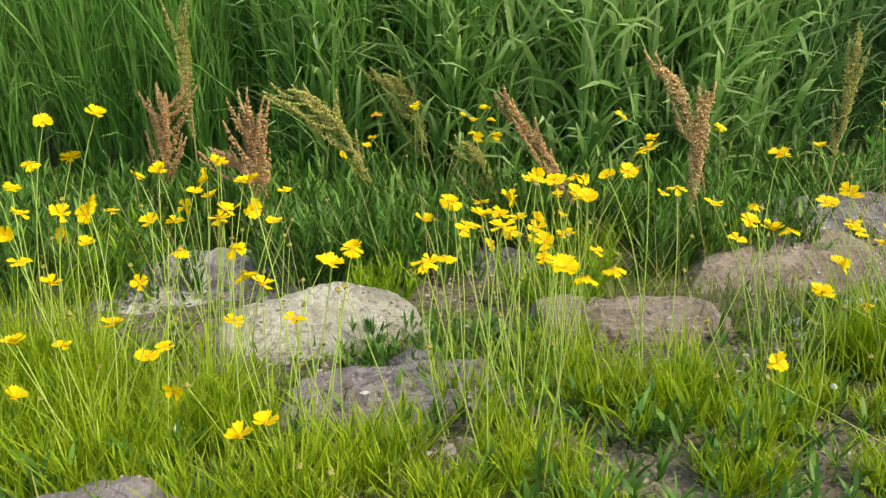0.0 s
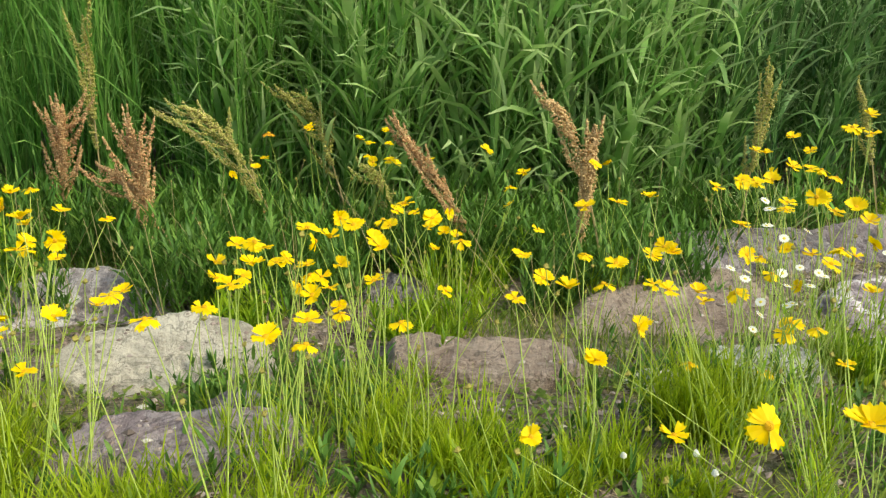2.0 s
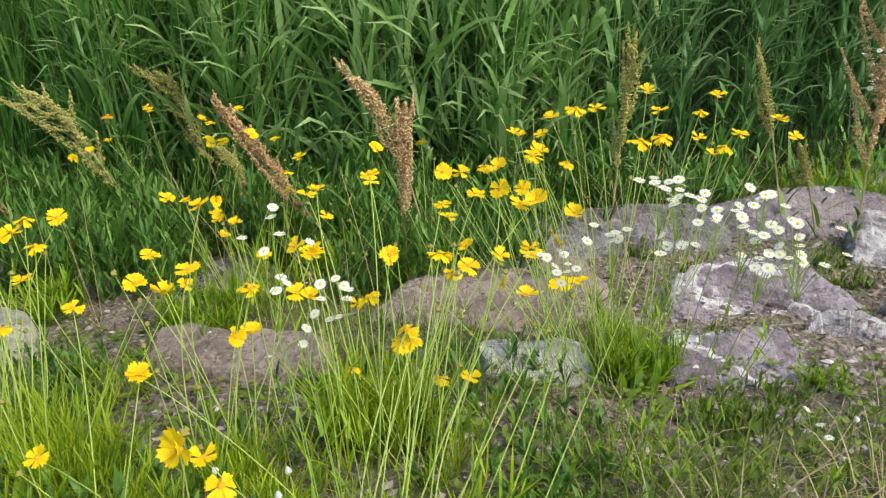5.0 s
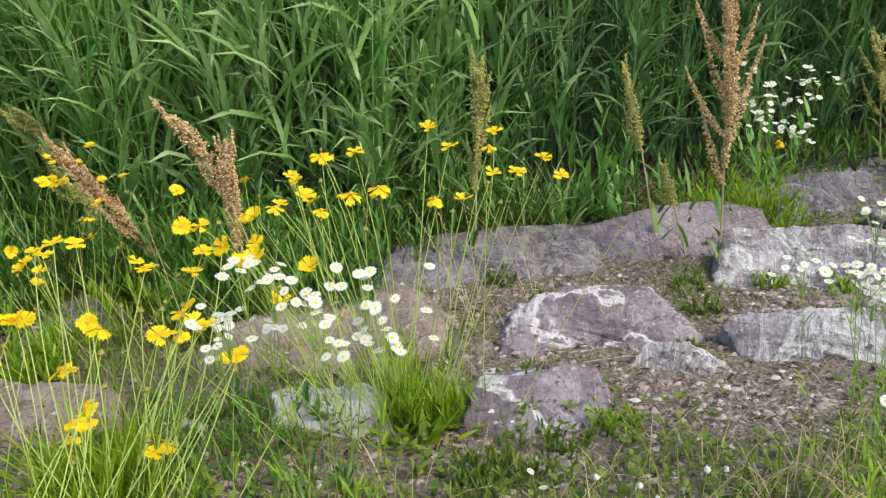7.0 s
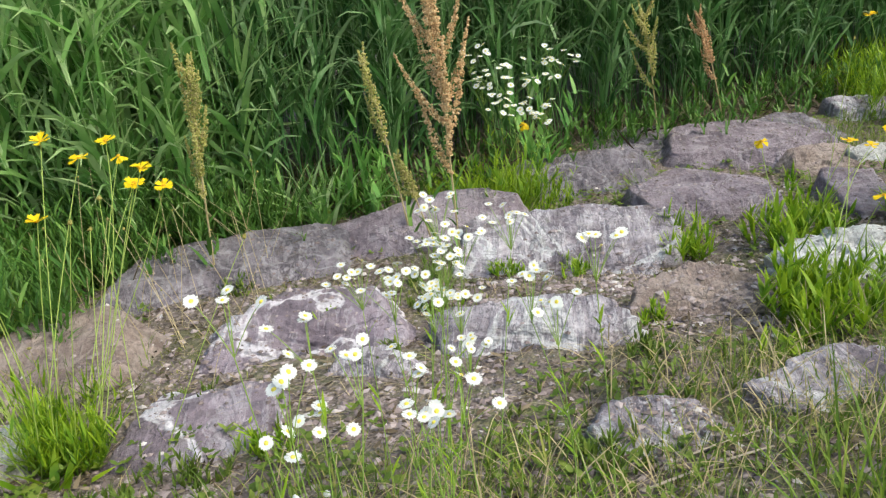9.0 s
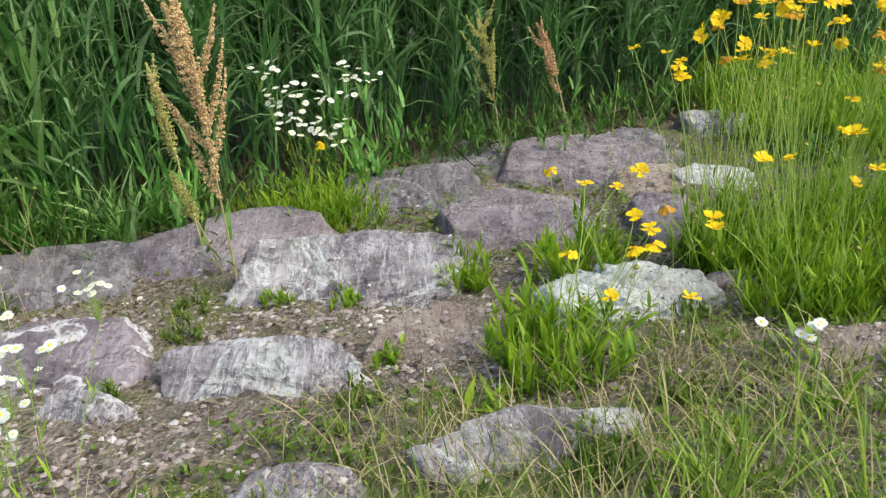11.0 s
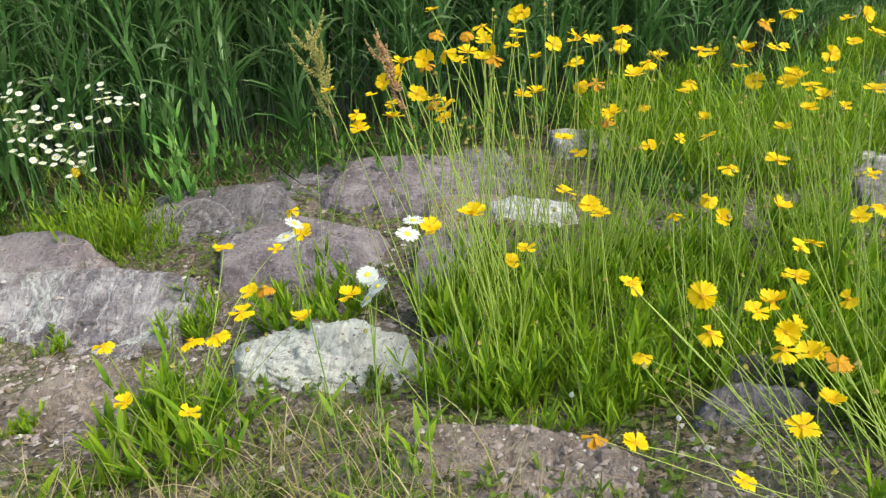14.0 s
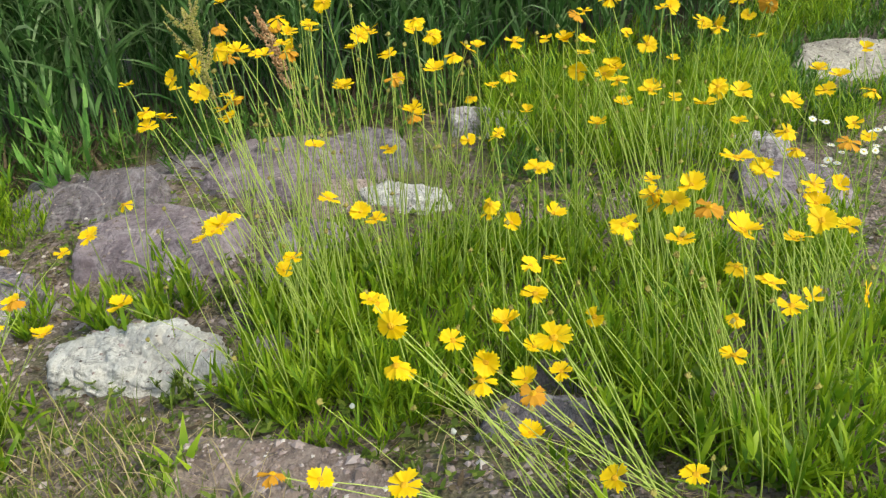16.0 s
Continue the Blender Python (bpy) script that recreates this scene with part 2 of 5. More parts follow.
SOIL = soil()
PEBBLE, pnt, pb = material("pebble")
pn = pnt.nodes.new("ShaderNodeNewGeometry").outputs["Random Per Island"]
pnt.links.new(ramp(pnt, pn, [(0, (0.12, 0.092, 0.086)), (0.45, (0.26, 0.200, 0.195)), (0.93, (0.40, 0.335, 0.335)), (1, (0.62, 0.575, 0.56))]), pb.inputs["Base Color"])
pb.inputs["Roughness"].default_value = 0.85
LITTER = leafy("leaf_litter", [(0, (0.040, 0.028, 0.018)), (0.6, (0.11, 0.08, 0.05)), (1, (0.27, 0.21, 0.14))], glow=0.0, rough=0.85)
WOOD = leafy("dead_twig", [(0, (0.30, 0.24, 0.18)), (1, (0.50, 0.42, 0.33))], glow=0.0, rough=0.8)


# ---- mesh helpers ----
def mesh_of(name, verts, faces, mat, along=None, smooth=False):
    me = bpy.data.meshes.new(name)
    me.from_pydata(verts, [], faces)
    me.materials.append(mat)
    if along is not None:
        at = me.attributes.new("along", "FLOAT", "POINT")
        at.data.foreach_set("value", np.asarray(along, np.float32))
    if smooth:
        me.polygons.foreach_set("use_smooth", np.ones(len(me.polygons), bool))
    me.update()
    return me


def thing(name, label, category, group="", at=(0, 0, 0), turn=0.0):
    ob = new(name)
    ob.matrix_world = pose(*at, 0, 0, turn)
    ob.empty_display_size = 0.1
    return tagged(ob, label, category, group)


def part(name, me, parent, label=""):
    ob = new(name, me)
    ob.parent = parent
    return tagged(ob, label)


def blades(p0, az, length, width, tilt, bend, segs=5, twist=0.0, taper=0.35):
    """Leaf blades as bent strips: where they spring, which way, how long and wide, how far they lean and bend over (radians)."""
    n = len(p0)
    s = np.linspace(0, 1, segs + 1)
    ang = tilt[:, None] + bend[:, None] * s[None] ** 1.5
    step = (length / segs)[:, None]
    out = np.concatenate([np.zeros((n, 1)), np.cumsum(np.sin(ang[:, :-1]) * step, 1)], 1)
    up = np.concatenate([np.zeros((n, 1)), np.cumsum(np.cos(ang[:, :-1]) * step, 1)], 1)
    d = np.stack([np.cos(az), np.sin(az), 0 * az], -1)
    side = np.stack([-np.sin(az), np.cos(az), 0 * az], -1)
    mid = p0[:, None] + out[..., None] * d[:, None] + up[..., None] * np.array([0, 0, 1.0])
    wide = (taper + (1 - taper) * np.sin(np.pi * np.clip(s * 0.85 + 0.15, 0, 1))) * (1 - s**4) + 0.02
    roll = (twist * np.ones(n))[:, None] * s[None]
    normal = np.stack([-np.cos(ang) * d[:, None, 0], -np.cos(ang) * d[:, None, 1], np.sin(ang)], -1)
    across = np.cos(roll)[..., None] * side[:, None] + np.sin(roll)[..., None] * normal
    half = 0.5 * (width[:, None] * wide[None])[..., None] * across
    v = np.stack([mid - half, mid + half], 2).reshape(-1, 3)
    k = np.arange(n)[:, None] * (2 * segs + 2) + 2 * np.arange(segs)[None]
    f = np.stack([k, k + 1, k + 3, k + 2], -1).reshape(-1, 4)
    return v, f, np.tile(np.repeat(s, 2), n)


def joined(*sets):
    v, f, a, n = [], [], [], 0
    for sv, sf, sa in sets:
        v.append(sv), f.append(sf + n), a.append(sa)
        n += len(sv)
    return np.concatenate(v), np.concatenate(f), np.concatenate(a)


def tubes(starts, ends, sag, radius, segs=6, sides=3, bow=(0.0, 0.0)):
    """Thin round stalks from start to end, rising steeply first and bending over to the end."""
    n = len(starts)
    s = np.linspace(0, 1, segs + 1)[None, :, None]
    ctrl = starts * 0.45 + ends * 0.55 + np.stack([bow[0] + 0 * sag, bow[1] + 0 * sag, sag], -1)
    mid = (1 - s) ** 2 * starts[:, None] + 2 * s * (1 - s) * ctrl[:, None] + s**2 * ends[:, None]
    a = np.arange(sides) / sides * 2 * np.pi
    ring = np.stack([np.cos(a), np.sin(a), 0 * a], -1)
    r = (radius * np.ones(n))[:, None, None, None] * (1 - 0.35 * s[..., None])
    v = (mid[:, :, None] + r * ring[None, None]).reshape(-1, 3)
    k = (np.arange(n) * (segs + 1) * sides)[:, None, None] + (np.arange(segs) * sides)[None, :, None] + np.arange(sides)[None, None]
    j = (np.arange(n) * (segs + 1) * sides)[:, None, None] + (np.arange(segs) * sides)[None, :, None] + ((np.arange(sides) + 1) % sides)[None, None]
    f = np.stack([k, j, j + sides, k + sides], -1).reshape(-1, 4)
    return v, f, np.tile(np.repeat(np.linspace(0, 1, segs + 1), sides), n)


def lump_set(centres, size, squash=0.8):
    """Small rough lumps (seeds, pebbles): squashed octahedra, cut once, all different."""
    base = np.array([[1, 0, 0], [0, 1, 0], [-1, 0, 0], [0, -1, 0], [0, 0, 1], [0, 0, -1]], float)
    tri = np.array([[0, 1, 4], [1, 2, 4], [2, 3, 4], [3, 0, 4], [1, 0, 5], [2, 1, 5], [3, 2, 5], [0, 3, 5]])
    n = len(centres)
    a = RNG.uniform(0, 2 * np.pi, n)
    rot = np.stack([np.stack([np.cos(a), -np.sin(a), 0 * a], -1), np.stack([np.sin(a), np.cos(a), 0 * a], -1), np.stack([0 * a, 0 * a, 1 + 0 * a], -1)], 1)
    shape = base[None] * RNG.uniform(0.6, 1.3, (n, 6, 1)) * (size[:, None, None] * np.array([1, 0.8, squash]))
    v = (np.einsum("nij,nkj->nki", rot, shape) + centres[:, None]).reshape(-1, 3)
    f = (tri[None] + (np.arange(n) * 6)[:, None, None]).reshape(-1, 3)
    return v, f, np.zeros(len(v))


def bank(x, y):
    """The lie of the land: a path along the top, a slope down to the stones, and nearly level ground to the reeds."""
    z = np.interp(y, [0.6, 1.0, 1.3, 1.5, 1.7, 1.9, 2.1, 2.35, 2.6, 3.0, 3.5, 4.5], [0.26, 0.22, 0.175, 0.13, 0.085, 0.05, 0.025, 0.0, -0.025, -0.055, -0.07, -0.08])
    k = np.clip((x - 3.9) / 0.8, 0, 1)
    return z + 0.04 * k * k * (3 - 2 * k) * np.interp(y, [1.0, 1.6, 2.1, 2.3], [0, 1, 1, 0])


def bumps(x, y):
    return 0.012 * np.sin(2.3 * x + 1.1) * np.cos(1.9 * y) + 0.007 * np.sin(6.1 * x + 2.0 * y) + 0.004 * np.sin(15 * x - 11 * y) + 0.006 * np.sin(9 * x + 3 * y) * np.sin(8 * y - 2 * x) - 0.008


def height(x, y):
    """The ground's height: the bank with its low bumps."""
    return bank(x, y) + bumps(x, y)


# ---- ground ----
def axis(lo, hi, step, far_lo, far_hi):
    near = np.arange(lo, hi, step)
    return np.concatenate([far_lo - 0.0 * far_lo, near, far_hi])


gx = axis(-2.5, 9.0, 0.045, np.array([-90.0, -40, -20, -10, -6, -4, -3]), np.array([9.5, 11, 14, 20, 40, 90]))
gy = axis(-0.6, 6.0, 0.045, np.array([-60.0, -25, -10, -5, -2, -1]), np.array([6.5, 8, 11, 20, 40, 90]))
mx, my = np.meshgrid(gx, gy, indexing="ij")
near = np.clip(1 - np.maximum(np.abs(mx - 3) - 6, 0) / 3, 0, 1)
mz = bank(mx, my) + bumps(mx, my) * near + RNG.normal(0, 0.002, mx.shape) * near
idx = np.arange(mx.size).reshape(mx.shape)
quads = np.stack([idx[:-1, :-1], idx[1:, :-1], idx[1:, 1:], idx[:-1, 1:]], -1).reshape(-1, 4)
ground = new("ground", mesh_of("ground", np.stack([mx, my, mz], -1).reshape(-1, 3), quads, SOIL, smooth=True))
tagged(ground, "brown gravelly soil with moss and stone chips", "ground", kind="structure")


# ---- rocks ----
ROCKS = []


def rock(x, y, w, d, h, mat, label, turn=0.0, seed=0, slope=0.0, rough=0.07, ramp_to=0.25, brow=0.6):
    """A half-buried field stone, w by d by h: a broken slab with flat faces, grain ridges and a crinkled skin.

    Its front face climbs to brow times the height over ramp_to times the depth, the top goes on from there to the back edge."""
    rng = np.random.default_rng(1000 + seed)
    bm = bmesh.new()
    bmesh.ops.create_icosphere(bm, subdivisions=6 if w > 0.45 else 5 if w > 0.2 else 4, radius=1)
    u = np.array([v.co[:] for v in bm.verts])
    climb = (1 - brow) / (1.85 - 2 * ramp_to)
    planes = [((rng.uniform(-0.3, 0.3), -1, 2 * ramp_to / brow), 1.0), ((slope * 2 + rng.normal(0, 0.10), -climb, 1), 1 - 0.85 * climb), ((rng.uniform(-0.25, 0.25), 1, 0.2), 1.12)]
    for side in (-1, 1):
        planes.append(((side, rng.uniform(-0.25, 0.25), rng.uniform(0.05, 0.3)), rng.uniform(1.0, 1.08)))
        for way in (-1, 1):
            planes.append(((side, way * rng.uniform(0.5, 1.3), rng.uniform(0.1, 0.4)), rng.uniform(1.3, 1.7) + (0.25 if ramp_to < 0.2 else 0.0)))
    for _ in range(1 if ramp_to < 0.2 else 5):
        a = rng.uniform(0, 2 * np.pi)
        b = rng.uniform(0.3, 0.9)
        planes.append(((b * np.cos(a), b * np.sin(a) - 0.1, 1), 1.0 + rng.uniform(0.0, 0.22) + 0.25 * (b - 0.3)))
    planes.append(((0, 0, -1), 0.9))
    sharp = 30.0 if seed == 1 else 130.0
    total = np.zeros(len(u))
    for n, k in planes:
        total += (np.maximum(u @ np.array(n), 1e-4) / k) ** sharp
    co = u * total[:, None] ** (-1 / sharp)
    size = np.array([w / 2, d / 2, h])
    co[:, 2] = np.where(co[:, 2] < 0, co[:, 2] * max(1.0, 0.12 / h), co[:, 2])
    az, dip = rng.uniform(0.7, 1.9), rng.uniform(0.1, 0.9)
    grain = Vector((np.cos(az) * np.cos(dip), np.sin(az) * np.cos(dip), np.sin(dip)))
    off = Vector(rng.uniform(-50, 50, 3))
    amp = 0.11 * rough
    for v, c in zip(bm.verts, co):
        p = Vector(c * size)
        q = p - grain * p.dot(grain) * 0.8
        across = grain * p.dot(grain)
        warp = noise.noise(p * 5 + off)
        ridge = abs(noise.noise(q * 6 + across * 34 + off + grain * warp * 1.3))
        thin = abs(noise.noise(q * 16 + across * 80 + off))
        lumps = noise.fractal(p * 7 + off, 1.0, 2.0, 4)
        skin = noise.fractal(p * 32 + off, 0.7, 2.0, 3)
        step = (p.dot(grain) * 11 + 0.8 * warp) % 1.0
        k = amp * (1.3 * lumps + 1.7 * (0.28 - ridge) + 1.0 * (0.28 - thin) + 0.7 * skin + 1.5 * (0.5 - step) * (step > 0.1))
        v.co = p + Vector(c).normalized() * k
    me = bpy.data.meshes.new("rock")
    bm.to_mesh(me)
    bm.free()
    me.materials.append(mat)
    me.polygons.foreach_set("use_smooth", np.ones(len(me.polygons), bool))
    ob = new("rock", me)
    ob.matrix_world = pose(x, y, float(height(x, y)) - 0.008, 0, 0, turn)
    ROCKS.append(ob)
    return tagged(ob, label, "rock", "rocks along the bank")


rock(0.30, 2.08, 0.59, 0.29, 0.163, PALE, "pale rounded boulder with lichen among yellow flowers", 3, 1, 0, 0.04, 0.45, 0.55)
rock(-0.16, 2.70, 0.71, 0.43, 0.133, SILVER, "blue-grey boulder half hidden by flower stems", 9, 2, 0, 0.07, 0.35, 0.6)
rock(0.50, 1.44, 0.56, 0.20, 0.105, GREY, "flat brown-grey slab sunk in the soil", 2, 3, 0, 0.05, 0.12, 0.8)
rock(0.56, 1.76, 0.16, 0.08, 0.073, SLATE, "small dark broken stone", -3, 4, 0, 0.1, 0.25, 0.6)
rock(0.45, 2.70, 0.24, 0.14, 0.073, GREY, "low grey stone between flower plants", -2, 5, 0, 0.08, 0.25, 0.6)
rock(0.98, 2.85, 0.30, 0.34, 0.058, SLATE, "flat dark stone in the grass", -8, 6, 0, 0.06, 0.25, 0.6)
rock(1.19, 2.01, 0.55, 0.22, 0.086, RUST, "reddish-brown stone behind tall grass", -12, 7, 0, 0.06, 0.15, 0.7)
rock(1.90, 2.47, 0.75, 0.51, 0.117, RUST, "large flat reddish-brown boulder", 2, 8, 0, 0.05, 0.55, 0.8)
rock(2.40, 3.21, 0.69, 0.26, 0.084, SLATE, "long low grey stone at the edge of the reeds", -1, 9, 0, 0.06, 0.25, 0.6)
rock(1.62, 1.88, 0.15, 0.08, 0.046, CHALK, "small whitish angular stone", -12, 10, 0, 0.1, 0.25, 0.6)
rock(1.99, 1.96, 0.31, 0.19, 0.058, CHALK, "flat pale stone with a broken edge", -5, 11, 0, 0.06, 0.15, 0.7)
rock(3.17, 3.33, 0.80, 0.36, 0.125, GREY, "flat brown-grey slab behind the dock plant", -6, 12, 0, 0.05, 0.7, 0.85)
rock(2.74, 2.52, 0.60, 0.45, 0.076, STRIPE, "purple-grey stone with white bands", -5, 13, 0.05, 0.07, 0.6, 0.72)
rock(2.51, 1.99, 0.38, 0.35, 0.060, STRIPE, "dark purple-grey stone with a white quartz vein", 2, 14, 0.03, 0.05, 0.18, 0.55)
rock(3.39, 2.29, 0.59, 0.19, 0.128, SILVER, "pointed grey stone with layered grain", -15, 15, -0.1, 0.07, 0.7, 0.8)
rock(2.95, 2.24, 0.26, 0.09, 0.074, SILVER, "narrow grey layered stone", -18, 16, 0.2, 0.06, 0.4, 0.5)
rock(2.46, 3.22, 0.91, 0.43, 0.083, SLATE, "long flat dark slab below the reeds", 8, 18, 0, 0.05, 0.16, 0.7)
rock(3.65, 2.95, 0.75, 0.43, 0.186, SILVER, "large whitish banded boulder", -8, 19, 0.02, 0.09, 0.7, 0.85)
rock(3.93, 3.80, 0.62, 0.44, 0.125, SLATE, "dark grey boulder with a ridged top", -10, 20, -0.08, 0.09, 0.5, 0.6)
rock(4.33, 3.36, 0.58, 0.46, 0.103, GREY, "flat-topped purplish-grey stone on the bank", -6, 21, 0, 0.04, 0.10, 0.78)
rock(4.79, 3.97, 0.79, 0.54, 0.105, GREY, "broad grey slab with a crack", -9, 22, 0, 0.04, 0.12, 0.7)
rock(3.89, 2.35, 0.42, 0.21, 0.108, RUST, "reddish stone with a sloping face under grit", -9, 23, 0.05, 0.06, 0.75, 0.85)
rock(3.51, 1.64, 0.31, 0.21, 0.066, SILVER, "low silver-grey stone strewn with straw", -9, 24, 0, 0.07, 0.5, 0.7)
rock(4.01, 1.74, 0.52, 0.19, 0.070, SILVER, "long low grey stone behind grass blades", 10, 25, 0, 0.07, 0.2, 0.6)
rock(4.48, 2.52, 0.48, 0.29, 0.102, CHALK, "white angular block with dark specks", -5, 26, -0.06, 0.11, 0.24, 0.6)
rock(5.03, 3.61, 0.47, 0.22, 0.096, RUST, "brown stone with a pale streak", -8, 27, 0.05, 0.06, 0.25, 0.6)
rock(4.85, 3.15, 0.22, 0.43, 0.092, GREY, "flat bluish-grey slab beside flowers", -12, 28, 0, 0.05, 0.06, 0.6)
rock(5.64, 4.41, 0.39, 0.26, 0.125, SILVER, "pale grey boulder near the reeds", -9, 29, 0, 0.08, 0.25, 0.6)
rock(4.92, 1.86, 0.51, 0.27, 0.052, RUST, "broad low brownish stone covered with grit", -12, 30, 0, 0.06, 0.75, 0.9)
rock(5.60, 2.24, 0.20, 0.08, 0.087, SLATE, "dark blue-grey stone under leaning stems", -12, 31, 0, 0.08, 0.25, 0.6)
rock(5.53, 2.04, 0.30, 0.11, 0.072, SLATE, "rough dark grey stone on the soil", -10, 32, 0, 0.08, 0.25, 0.6)
rock(6.69, 3.41, 0.40, 0.46, 0.103, GREY, "broad flat purplish slab", -12, 33, 0, 0.05, 0.25, 0.6)
rock(7.68, 4.92, 0.72, 0.47, 0.126, PALE, "wide pale slab along the bank", -12, 34, 0, 0.05, 0.25, 0.6)
rock(6.44, 3.98, 0.21, 0.32, 0.125, SILVER, "pale grey stone among flower stems", -9, 35, 0, 0.08, 0.25, 0.6)
rock(5.22, 3.55, 0.34, 0.14, 0.100, CHALK, "small pale stone seen through stems", -8, 36, 0, 0.08, 0.25, 0.6)
rock(4.84, 2.56, 0.14, 0.10, 0.064, GREY, "small grey stone in the weeds", -7, 37, 0, 0.1, 0.25, 0.6)
rock(6.31, 2.43, 0.22, 0.17, 0.110, GREY, "grey stone under the leaves", -10, 38, 0, 0.1, 0.25, 0.6)
rock(4.42, 4.27, 0.64, 0.62, 0.056, SLATE, "low dark slab against the reeds", -12, 39, 0, 0.05, 0.25, 0.6)
rock(5.04, 4.05, 0.48, 0.48, 0.090, SLATE, "dark flat stone behind the flowers", 1, 40, 0, 0.06, 0.25, 0.6)
rock(8.01, 6.81, 0.43, 0.31, 0.180, CHALK, "whitish stone far along the bank", -13, 41, 0, 0.08, 0.25, 0.6)
rock(8.70, 7.50, 0.72, 0.48, 0.300, SLATE, "dark boulder far along the bank", -12, 42, 0, 0.08, 0.25, 0.6)
rock(-0.01, 0.95, 0.31, 0.19, 0.080, GREY, "grey stone under the leaves", -5, 43, 0, 0.08, 0.25, 0.6)
rock(6.67, 3.79, 0.29, 0.22, 0.120, SILVER, "small pale stone among stems", -11, 44, 0, 0.08, 0.25, 0.6)


# ---- grit lying on the stones ----
def crown(ob, x, y):
    """The height of a stone's top under (x, y), or None beside it."""
    inv = ob.matrix_world.inverted()
    hit, place, normal, _ = ob.ray_cast(inv @ Vector((x, y, 2.0)), inv.to_3x3() @ Vector((0, 0, -1)))
    return ((ob.matrix_world @ place).z, normal.z) if hit else None


bpy.context.view_layer.update()
grit = []
for ob in ROCKS:
    w, d = ob.dimensions[:2]
    much = 5 if "grit" in ob["label"] or "straw" in ob["label"] or "sloping" in ob["label"] else 1
    for _ in range(int(w * d * 900 * much)):
        px, py = ob.location.x + RNG.uniform(-w, w) / 2, ob.location.y + RNG.uniform(-d, d) / 2
        top = crown(ob, px, py)
        if top and top[1] > 0.75 and top[0] > float(height(px, py)) + 0.01:
            grit.append((px, py, top[0] + 0.001))
size = 0.002 + 0.010 * RNG.random(len(grit)) ** 2.5
v, f, a = lump_set(np.array(grit), size, 0.5)
tagged(new("grit", mesh_of("grit", v, f, PEBBLE, a)), "small stone chips lying on the rocks", "gravel", kind="stuff")


# ---- reeds ----
def front(x):
    """The near edge of the reed bed."""
    return np.interp(x, [-4, -1, 0.2, 0.9, 2, 2.9, 3.6, 4.2, 5, 6, 7, 8.5, 12], [4.53, 4.19, 3.64, 3.57, 3.56, 3.81, 4.19, 4.44, 4.64, 5.00, 5.38, 6.75, 8.24])


def reed_bed(name, label, x0, x1, count, deep, tall, leaves, lw, lwid, mat, upright, bare=0.06):
    x = RNG.uniform(x0, x1, count)
    back = deep * RNG.uniform(0, 1, count) ** 1.4
    x = x + 0.075 * np.sin(11 * x + 4 * back) + 0.05 * np.sin(23 * x - 6 * back + 1.0)
    y = front(x) + back
    foot = np.stack([x, y, bank(x, y) - 0.02], -1)
    h = tall * RNG.uniform(0.7, 1.1, count) * np.clip(0.55 + back / 0.5, 0.55, 1)
    lean = RNG.normal(0, 0.10, (count, 2))
    top = foot + np.stack([lean[:, 0] * h, lean[:, 1] * h - 0.05 * h, h], -1)
    sets = [tubes(foot, top, 0 * h, np.full(count, 0.0028), 4, 3)]
    for _ in range(leaves):
        f = RNG.uniform(bare, 1.0, count)
        p = foot + (top - foot) * f[:, None]
        az = RNG.uniform(0, 2 * np.pi, count)
        sets.append(blades(p, az, lw * RNG.uniform(0.6, 1.25, count), lwid * RNG.uniform(0.6, 1.3, count),
                           upright + RNG.uniform(-0.15, 0.5, count), RNG.uniform(0.3, 1.9, count) * (1.15 - upright * 0.2), 4, RNG.normal(0, 0.9, count)))
    v, f, a = joined(*sets)
    return tagged(new(name, mesh_of(name, v, f, mat, a)), label, "reeds", kind="stuff")


reed_bed("reeds", "tall green reeds with broad arching leaves", 0.1, 2.4, 900, 2.4, 1.75, 11, 0.40, 0.021, REED, 0.35)
# This stretch stands in shade, which its darker leaf colour carries.
reed_bed("reeds", "tall reeds further along the bank, dark green with shade put into the colour", 2.4, 11.0, 3150, 2.4, 1.75, 11, 0.34, 0.018, SHADE, 0.35, 0.18)
n = 3000
x = RNG.uniform(-1.5, 8.0, n)
y = 0.1 + front(x) + RNG.normal(0.05, 0.22, n)
v, f, a = blades(np.stack([x, y, height(x, y) + RNG.uniform(0.0, 0.03, n)], -1), RNG.uniform(0, 6.3, n), RNG.uniform(0.08, 0.35, n), RNG.uniform(0.004, 0.014, n), RNG.uniform(0.7, 1.6, n), RNG.uniform(-0.2, 0.9, n), 4, RNG.normal(0, 0.8, n))
tagged(new("reed_litter", mesh_of("reed_litter", v, f, LITTER, a)), "dead brown reed leaves lying at the foot of the reeds", "reed litter", kind="stuff")
reed_bed("broad_reeds", "pale green young reeds with broad leaves", 0.7, 2.5, 75, 0.5, 1.5, 9, 0.5, 0.034, REED, 0.25)
reed_bed("rushes", "fine upright dark green rushes", -4.5, 1.1, 3600, 2.6, 1.6, 6, 0.6, 0.010, RUSH, 0.05)


